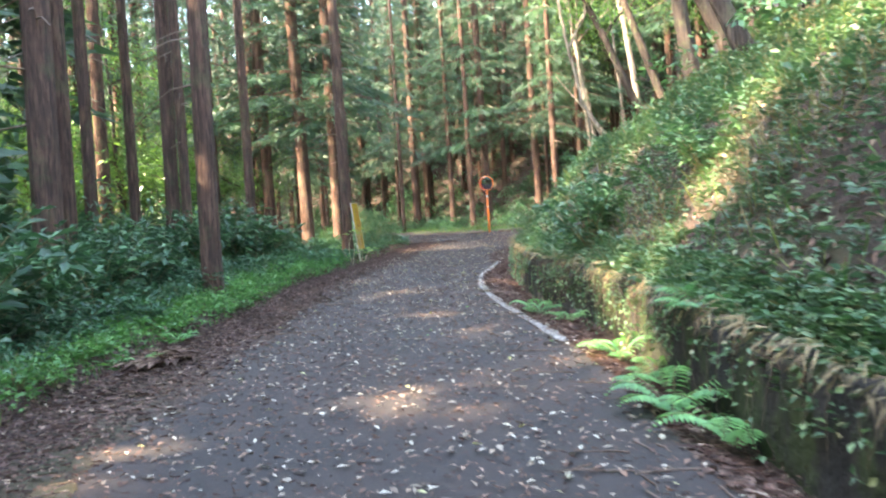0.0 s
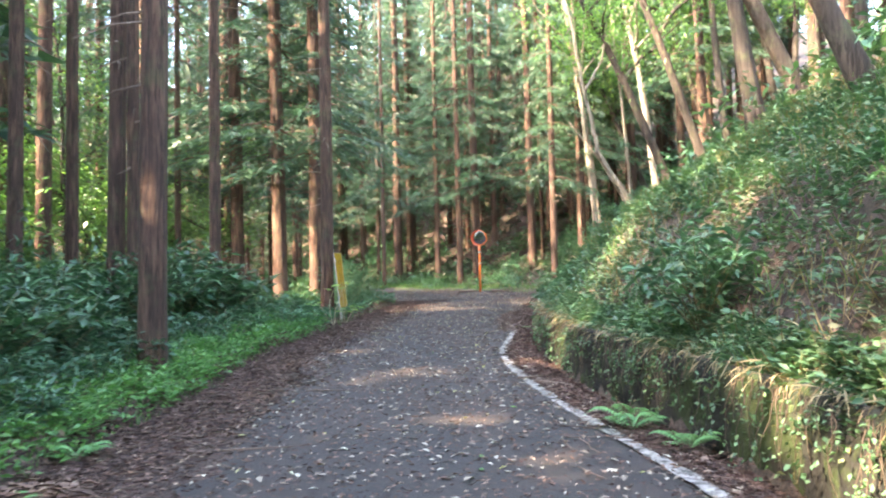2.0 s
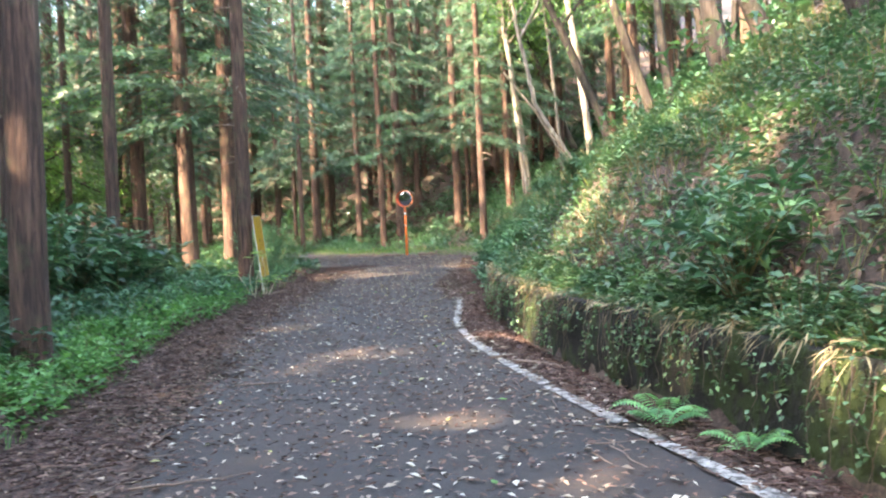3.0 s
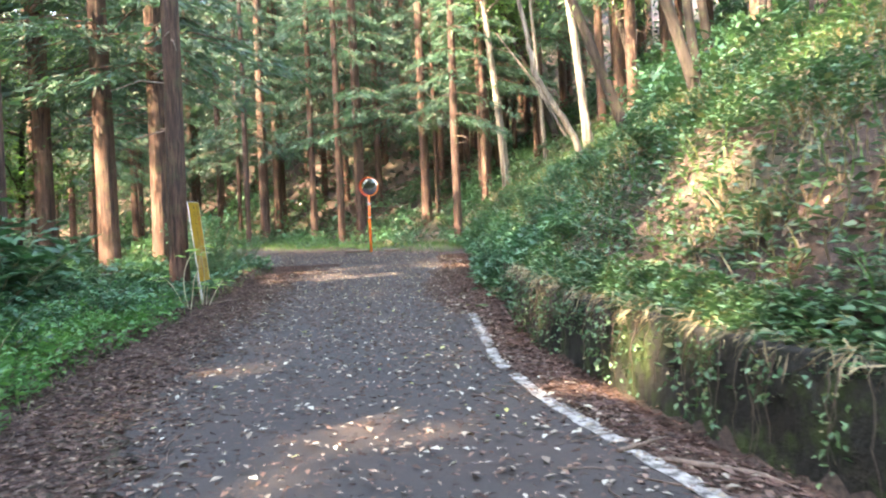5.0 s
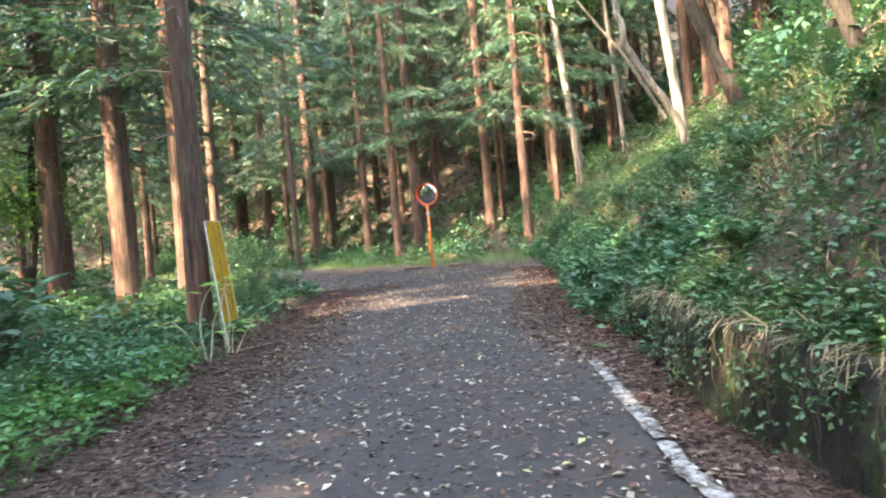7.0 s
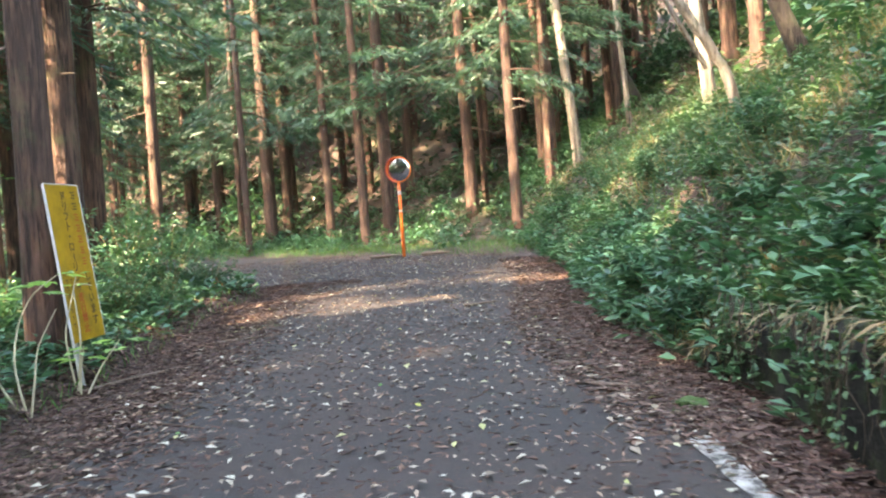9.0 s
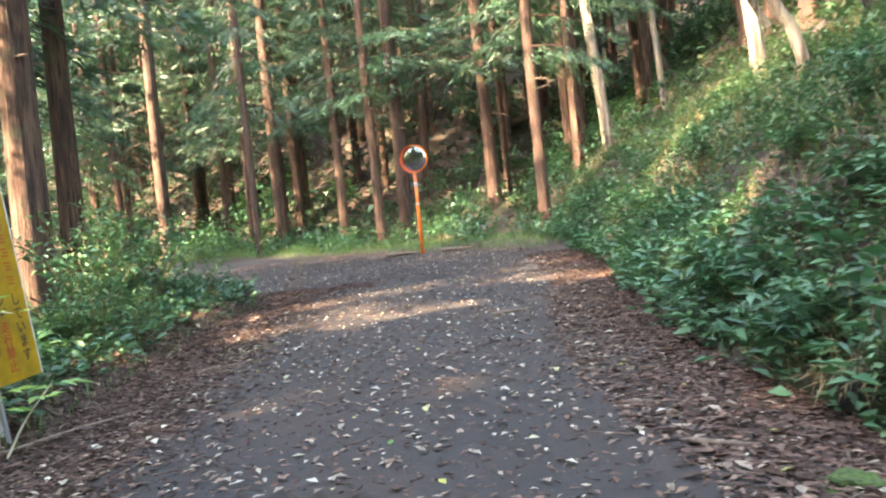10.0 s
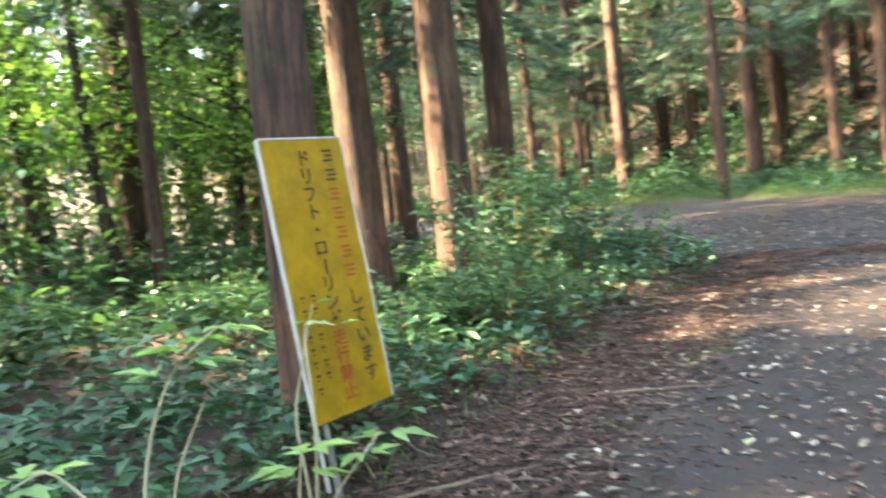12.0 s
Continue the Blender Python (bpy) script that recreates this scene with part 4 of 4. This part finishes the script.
# ---------------------------------------------------------------- road mirror
ORANGE = plain_material("orange_enamel", (0.80, 0.17, 0.03), 0.42)
RED = plain_material("red_enamel", (0.5, 0.03, 0.025), 0.4)
GREY = plain_material("galvanised_steel", (0.42, 0.42, 0.42), 0.45, 0.6)
WHITE = plain_material("white_band", (0.5, 0.48, 0.45), 0.5)
glass, gnt, gp = material("mirror_face")
gp.inputs["Metallic"].default_value, gp.inputs["Roughness"].default_value = 1.0, 0.12
gnt.links.new(ramp(gnt, noise_tex(gnt, 6, 4), [(0.35, (0.42, 0.46, 0.5)), (0.7, (0.62, 0.66, 0.70))]), gp.inputs["Base Color"])


def lathe(profile, sides=40):
    """A bmesh turned about the z axis from (radius, z) pairs."""
    bm = bmesh.new()
    rings = [[bm.verts.new((r * math.cos(2 * math.pi * k / sides), r * math.sin(2 * math.pi * k / sides), z)) for k in range(sides)] for r, z in profile]
    for a, b in zip(rings, rings[1:]):
        for k in range(sides):
            bm.faces.new((a[k], a[(k + 1) % sides], b[(k + 1) % sides], b[k]))
    for f in bm.faces:
        f.smooth = True
    return bm


def rod(name, p, q, r, mat, parent, label="", sides=16):
    p, q = Vector(p), Vector(q)
    bm = lathe([(0.001, 0), (r, 0), (r, (q - p).length), (0.001, (q - p).length)], sides)
    ob = part(name, bm, mat, parent, label)
    ob.matrix_basis = Matrix.Translation(p) @ (q - p).to_track_quat("Z", "Y").to_matrix().to_4x4()
    return ob


def build_mirror(x, y, top, size, facing):
    z0 = float(height(x, y)) - 0.05
    root = tagged(new("road_mirror"), "orange convex traffic mirror on a pole at the bend", "traffic mirror")
    root.matrix_basis = Matrix.Translation((x, y, z0))
    h = top - z0
    pole = rod("pole", (0, 0.06, 0), (0, 0.06, h + 0.12), 0.042, ORANGE, root, "orange painted steel pole")
    part("cap", lathe([(0.044, 0), (0.044, 0.02), (0.03, 0.04), (0.001, 0.046)]), ORANGE, root).matrix_basis = Matrix.Translation((0, 0.06, h + 0.12))
    rod("reflector_band", (0, 0.06, h - 0.62), (0, 0.06, h - 0.52), 0.0445, WHITE, root, "white reflective band")
    rod("reflector_band", (0, 0.06, h - 1.05), (0, 0.06, h - 1.0), 0.0445, WHITE, root, "white reflective band")
    rod("bracket", (0, 0.06, h - 0.02), (0, -0.07, h - 0.02), 0.022, GREY, root)
    m = Matrix.Translation((0, -0.09, h)) @ Vector(facing).to_track_quat("Z", "Y").to_matrix().to_4x4()
    r = size / 2
    for name, prof, mat, label in (
        ("backing", [(0.001, -0.05), (r * 0.6, -0.05), (r * 0.97, -0.01), (r * 0.97, 0.0), (0.001, 0.0)], ORANGE, "orange dished back"),
        ("rim", [(r * 0.93, 0.0), (r, -0.012), (r * 1.04, 0.004), (r * 1.02, 0.022), (r * 0.95, 0.02), (r * 0.93, 0.0)], ORANGE, "faded orange rim"),
        ("mirror_glass", [(0.001, 0.06)] + [(r * 0.94 * k / 10, 0.06 - 0.055 * (k / 10) ** 2) for k in range(1, 11)], glass, "convex mirror surface"),
    ):
        part(name, lathe(prof), mat, root, label).matrix_basis = m
    hood = bmesh.new()
    ring = []
    for k in range(19):
        a = radians(100 + 8.5 * k)
        ring.append([hood.verts.new((rr * math.cos(a), rr * math.sin(a), zz)) for rr, zz in ((r * 1.04, 0.0), (r * 1.06, 0.0), (r * 1.06, 0.09), (r * 1.04, 0.09))])
    for a, b in zip(ring, ring[1:]):
        for k in range(4):
            hood.faces.new((a[k], a[(k + 1) % 4], b[(k + 1) % 4], b[k]))
    part("hood", hood, RED, root, "red hood over the upper edge").matrix_basis = m


build_mirror(1.97, 33.95, 4.02, 0.62, (-0.42, -0.9, -0.12))


# ---------------------------------------------------------------- warning sign
YELLOW, ynt, yp = material("faded_yellow_board")
yc = ramp(ynt, noise_tex(ynt, 5, 6, 0.7), [(0.3, (0.24, 0.135, 0.006)), (0.6, (0.42, 0.235, 0.008)), (0.8, (0.48, 0.29, 0.012))])
yc = mixed(ynt, ramp(ynt, noise_tex(ynt, 1.8, 5, 0.7), [(0.5, (0, 0, 0)), (0.75, (0.6, 0.6, 0.6))]), yc, (0.20, 0.15, 0.02))
ynt.links.new(yc, yp.inputs["Base Color"])
yp.inputs["Roughness"].default_value = 0.5
INK = plain_material("dark_lettering", (0.07, 0.035, 0.02), 0.6)
RED_INK = plain_material("red_lettering", (0.36, 0.06, 0.02), 0.6)


def box(w, h, d):
    bm = bmesh.new()
    bmesh.ops.create_cube(bm, size=1)
    bmesh.ops.scale(bm, vec=(w, h, d), verts=bm.verts)
    bmesh.ops.bevel(bm, geom=bm.edges[:], offset=min(w, h, d) * 0.2, segments=1, affect="EDGES")
    return bm


def build_sign():
    bl, br, tl = Vector((-2.469, 21.817, 1.491)), Vector((-2.345, 22.302, 1.479)), Vector((-2.603, 21.796, 2.808))
    ex = (br - bl).normalized()
    ey = (tl - bl - ex * (tl - bl).dot(ex)).normalized()
    skew = (tl - bl).dot(ex)
    ez = ex.cross(ey)
    W, Hh = (br - bl).length, (tl - bl).dot(ey)
    m = Matrix((ex, ey, ez)).transposed().to_4x4()
    root = tagged(new("warning_sign"), "tall yellow leaning warning board with vertical lettering", "sign")
    root.matrix_basis = Matrix.Translation((bl + br) / 2) @ m
    turn = math.atan2(-skew, Hh)

    def put(ob, u, v, z=0.0, spin=0.0):
        ob.matrix_basis = Matrix.Rotation(turn, 4, "Z") @ Matrix.Translation(((u - 0.5) * W, v * Hh, z)) @ Matrix.Rotation(spin, 4, "Z")
        return ob

    put(part("board", box(W, Hh, 0.012), YELLOW, root), 0.5, 0.5)
    put(part("edge_strip", box(0.016, Hh + 0.3, 0.02), WHITE, root, "pale grey edge post"), -0.02, 0.5 - 0.15 / Hh)
    put(part("edge_strip", box(0.010, Hh, 0.016), WHITE, root), 1.012, 0.5)
    put(part("edge_strip", box(W, 0.010, 0.016), WHITE, root), 0.5, 1.003)
    put(part("leg", box(0.03, 0.5, 0.02), GREY, root, "thin steel leg"), 0.12, -0.18, -0.018)

    def letter(ch, u, v, size, mat, spin=0.0):
        c = bpy.data.curves.new("character", "FONT")
        c.body, c.size, c.align_x, c.align_y = ch, size, "CENTER", "CENTER"
        c.extrude, c.offset = 0.0008, 0.0016
        c.materials.append(mat)
        ob = new("character", c)
        ob.parent = root
        put(ob, u, v, 0.008, spin)

    def bar(u, v, w, h, mat):
        put(part("writing_bar", box(w, h, 0.002), mat, root), u, v, 0.0075)

    for k, ch in enumerate("ドリフト・ローリング走行禁止"):
        letter(ch, 0.47, 0.925 - 0.0655 * k, 0.088, RED_INK if k > 9 else INK, -math.pi / 2 if ch == "ー" else 0.0)
    for k, ch in enumerate("しています"):
        letter(ch, 0.78, 0.40 - 0.072 * k, 0.092, INK)
    for k in range(7):
        for j in range(3):
            bar(0.78 + 0.02 * (j % 2), 0.935 - 0.072 * k - 0.018 * (j - 1), 0.062 - 0.012 * (j % 2), 0.011, RED_INK if 1 < k else INK)
    for col, n in ((0.12, 8), (0.25, 7)):
        for k in range(n):
            bar(col, 0.44 - 0.046 * k, 0.026, 0.012, INK)
            bar(col, 0.424 - 0.046 * k, 0.02, 0.006, INK)


build_sign()


# ---------------------------------------------------------------- sprigs, sticks and litter by the road
PALE_STEM = plain_material("pale_stem", (0.42, 0.36, 0.24), 0.7)


def build_sprig(x, y, stems, label, mat, leaf=0.13):
    root = tagged(new("sapling"), label, "sapling")
    root.matrix_basis = Matrix.Translation((x, y, float(height(x, y)))) @ Matrix.Scale(1.2, 4)
    for pts, n in stems:
        pts = np.array(pts, float)
        t = np.linspace(0, 1, 14)
        p = np.stack([np.interp(t, np.linspace(0, 1, len(pts)), pts[:, k]) for k in range(3)], 1)
        p[1:-1] = (p[:-2] + 2 * p[1:-1] + p[2:]) / 4
        big_mesh("stem", *tube(p, np.linspace(0.008, 0.003, 14), 6), PALE_STEM, root)
        for k in range(n):
            c = p[-1 - k % 5]
            a = 2.4 * k + rng.uniform(-0.4, 0.4)
            w = np.array([[math.cos(a), math.sin(a), rng.uniform(-0.2, 0.25)]])
            d = np.array([w[0], w[0] + (-0.9 * math.sin(a), 0.9 * math.cos(a), -0.05), w[0] + (0.9 * math.sin(a), -0.9 * math.cos(a), -0.05)])
            stalk = c + w * leaf * 0.25
            L = leaf * np.array([1.0, 0.62, 0.62]) * rng.uniform(0.7, 1.1)
            big_mesh("leaf", *leaves(np.repeat(stalk, 3, 0), d, L, L * 0.45, 0.1, True, 0.9), mat, root)


build_sprig(-2.55, 20.95, [([(0, 0, -0.05), (-0.07, 0.0, 0.3), (-0.05, 0.06, 0.55), (0.03, 0.1, 0.72), (0.16, 0.16, 0.82)], 8), ([(0, 0, -0.05), (0.04, 0.0, 0.2), (0.06, 0.02, 0.4), (0.17, 0.06, 0.62)], 0),
                          ([(-0.04, 0, 0), (-0.18, -0.06, 0.32), (-0.3, -0.12, 0.46), (-0.42, -0.16, 0.40)], 4)], "pale-stemmed sapling with bright lobed leaves", FRESH_LEAF, 0.17)
build_sprig(-2.36, 21.5, [([(0, 0, -0.05), (0.02, -0.03, 0.2), (0.05, -0.03, 0.36)], 5), ([(0, 0, -0.05), (0.12, 0.06, 0.2), (0.22, 0.2, 0.36)], 4)], "small sapling in front of the sign board", FRESH_LEAF, 0.16)
build_sprig(-2.43, 21.68, [([(0, 0, -0.05), (0.05, 0.0, 0.4), (0.0, 0.05, 0.75), (0.12, 0.08, 0.72)], 3), ([(0, 0, 0), (-0.06, 0.02, 0.4), (0.02, 0.1, 0.8)], 2)], "thin twiggy sapling against the sign board", FRESH_LEAF, 0.1)


def build_crooked():
    """The pale dead tree with a crooked stem on the bank."""
    root = tagged(new("dead_tree"), "crooked pale dead tree stem leaning from the bank", "tree")
    z = float(height(5.95, 25.3))
    root.matrix_basis = Matrix.Translation((5.95, 25.3, z))
    pts = np.array([(0, 0, -0.3), (-0.25, 0, 4.3 - z), (-0.75, 0, 5.1 - z), (-1.15, 0, 5.75 - z), (-1.25, 0, 6.4 - z), (-1.5, 0, 7.6 - z), (-1.75, 0.1, 9.5 - z), (-2.3, 0.2, 12 - z)])
    t = np.linspace(0, 1, 40)
    p = np.stack([np.interp(t, np.linspace(0, 1, len(pts)), pts[:, k]) for k in range(3)], 1) + rng.normal(0, 0.015, (40, 3))
    big_mesh("trunk", *tube(p, np.linspace(0.085, 0.04, 40), 9), PALE_BARK, root)
    for pts in ([(-0.35, 0.3, 4.4 - z), (-1.0, 0.35, 5.6 - z), (-1.9, 0.4, 6.8 - z)], [(-1.5, 0, 7.6 - z), (-0.9, 0.1, 8.6 - z), (-0.7, 0.2, 9.8 - z)]):
        big_mesh("limb", *tube(np.array(pts), np.linspace(0.05, 0.02, 3), 6), PALE_BARK, root)


build_crooked()


def build_stick(x, y, ln, turn, r, label):
    root = tagged(new("stick"), label, "stick", "sticks on the road")
    t = np.linspace(-0.5, 0.5, 9)
    px, py = x + np.cos(turn) * t * ln + np.cumsum(rng.normal(0, 0.012, 9)), y + np.sin(turn) * t * ln + np.cumsum(rng.normal(0, 0.012, 9))
    base = float(height(x, y))
    root.matrix_basis = Matrix.Translation((x, y, base))
    p = np.stack([px - x, py - y, height(px, py) - base + 0.03 + r], 1)
    ob = big_mesh("branch", *tube(p, r * (1.1 - 0.9 * (t + 0.5) ** 2) * (1 + 0.2 * np.sin(17 * t)), 7), TWIG, root)
    ob.data.polygons.foreach_set("use_smooth", [True] * len(ob.data.polygons))


for x, y, ln, turn, r in ((1.42, 20.02, 0.30, -0.6, 0.014), (1.4, 20.84, 0.24, -0.4, 0.012), (0.75, 12.85, 0.4, 0.3, 0.014), (0.95, 12.3, 0.7, -0.9, 0.016), (-2.0, 22.0, 1.1, 0.75, 0.014), (-1.2, 23.6, 0.7, 0.3, 0.012), (1.6, 24.6, 0.5, 0.3, 0.018), (-1.9, 9.6, 0.6, 0.1, 0.008), (-1.6, 12.3, 0.7, -0.05, 0.008), (1.5, 33.9, 0.8, 0.1, 0.05), (2.7, 33.7, 0.7, -0.1, 0.05)):
    build_stick(x, y, ln, turn, r, "dead brown stick lying on the leaf litter")

def build_log(a, b, r, label):
    root = tagged(new("fallen_log"), label, "log")
    root.matrix_basis = Matrix.Translation(a)
    t = np.linspace(0, 1, 14)[:, None]
    p = (np.array(b) - np.array(a)) * t + rng.normal(0, 0.02, (14, 3))
    ob = big_mesh("trunk", *tube(p, np.linspace(r, r * 0.7, 14), 10), CEDAR_BARK, root)
    ob.data.polygons.foreach_set("use_smooth", [True] * len(ob.data.polygons))


z1, z2 = float(height(5.6, 42.6)) + 0.2, float(height(7.8, 43.2)) + 0.35
build_log((5.6, 42.6, z1), (7.8, 43.2, z2), 0.22, "fallen brown log across the hillside")

PLASTIC = plain_material("crumpled_wrapper", (0.78, 0.72, 0.58), 0.5)
ORANGE_BAG = plain_material("orange_wrapper", (0.7, 0.25, 0.1), 0.5)


def build_lump(name, x, y, size, mat, label, category, squash=0.6, rough=0.25):
    bm = bmesh.new()
    bmesh.ops.create_icosphere(bm, subdivisions=3, radius=1)
    for v in bm.verts:
        k = 1 + rough * noise.noise(v.co * 1.9 + Vector((x, y, 0))) * 2
        v.co = Vector((v.co.x * size[0] * k, v.co.y * size[1] * k, (v.co.z * k + 0.6) * size[0] * squash))
    me = bpy.data.meshes.new(name)
    bm.to_mesh(me)
    bm.free()
    me.materials.append(mat)
    ob = new(name, me)
    ob.matrix_basis = Matrix.Translation((x, y, float(height(x, y)) - 0.01))
    tagged(ob, label, category)


MOSS = plain_material("moss", (0.045, 0.08, 0.02), 0.95, 0, 0.6, 40)
build_lump("litter_bag", -1.68, 28.5, (0.13, 0.1), PLASTIC, "crumpled cream plastic wrapper at the verge", "litter", 0.8, 0.4)
build_lump("litter_bag", -1.98, 28.35, (0.09, 0.08), ORANGE_BAG, "crumpled orange wrapper in the weeds", "litter", 0.8, 0.4)
build_lump("moss_mound", 1.65, 19.43, (0.11, 0.09), MOSS, "round green moss cushion on the litter", "moss", 0.4)


def build_leaf_things():
    """Larger fallen leaves that lie singly on the asphalt."""
    protos = []
    for mat, label in ((PALE_LEAF, "pale curled dry leaf on the asphalt"), (GRASS_LEAF, "yellow-green fallen leaf on the asphalt"), (DRY_LEAF, "reddish brown fallen leaf on the asphalt")):
        v, f = leaves(np.array([[-0.05, 0, 0.004]]), np.array([[1.0, 0, 0.02]]), 0.1, 0.05, -0.12, True, 1.0)
        ob = big_mesh("fallen_leaf", v, f, mat)
        tagged(ob, label, "leaf", "fallen leaves")
        protos.append(ob)
    x, y = picked(160, (-1.9, 1.6), (5, 25), lambda x, y, r, f, l: (r < -0.5) & (l < -0.6))
    used = set()
    for k in range(160):
        i = int(rng.choice(3, p=(0.72, 0.08, 0.2)))
        s = rng.uniform(0.5, 1.15)
        m = pose(x[k], y[k], float(np.interp(y[k], PROFILE_Y, PROFILE_Z)) + 0.04, rng.uniform(-8, 8), rng.uniform(-8, 8), rng.uniform(0, 360)) @ Matrix.Diagonal((s, s, s, 1))
        if i in used:
            copy_thing(protos[i], m)
        else:
            used.add(i)
            protos[i].matrix_basis = m


build_leaf_things()
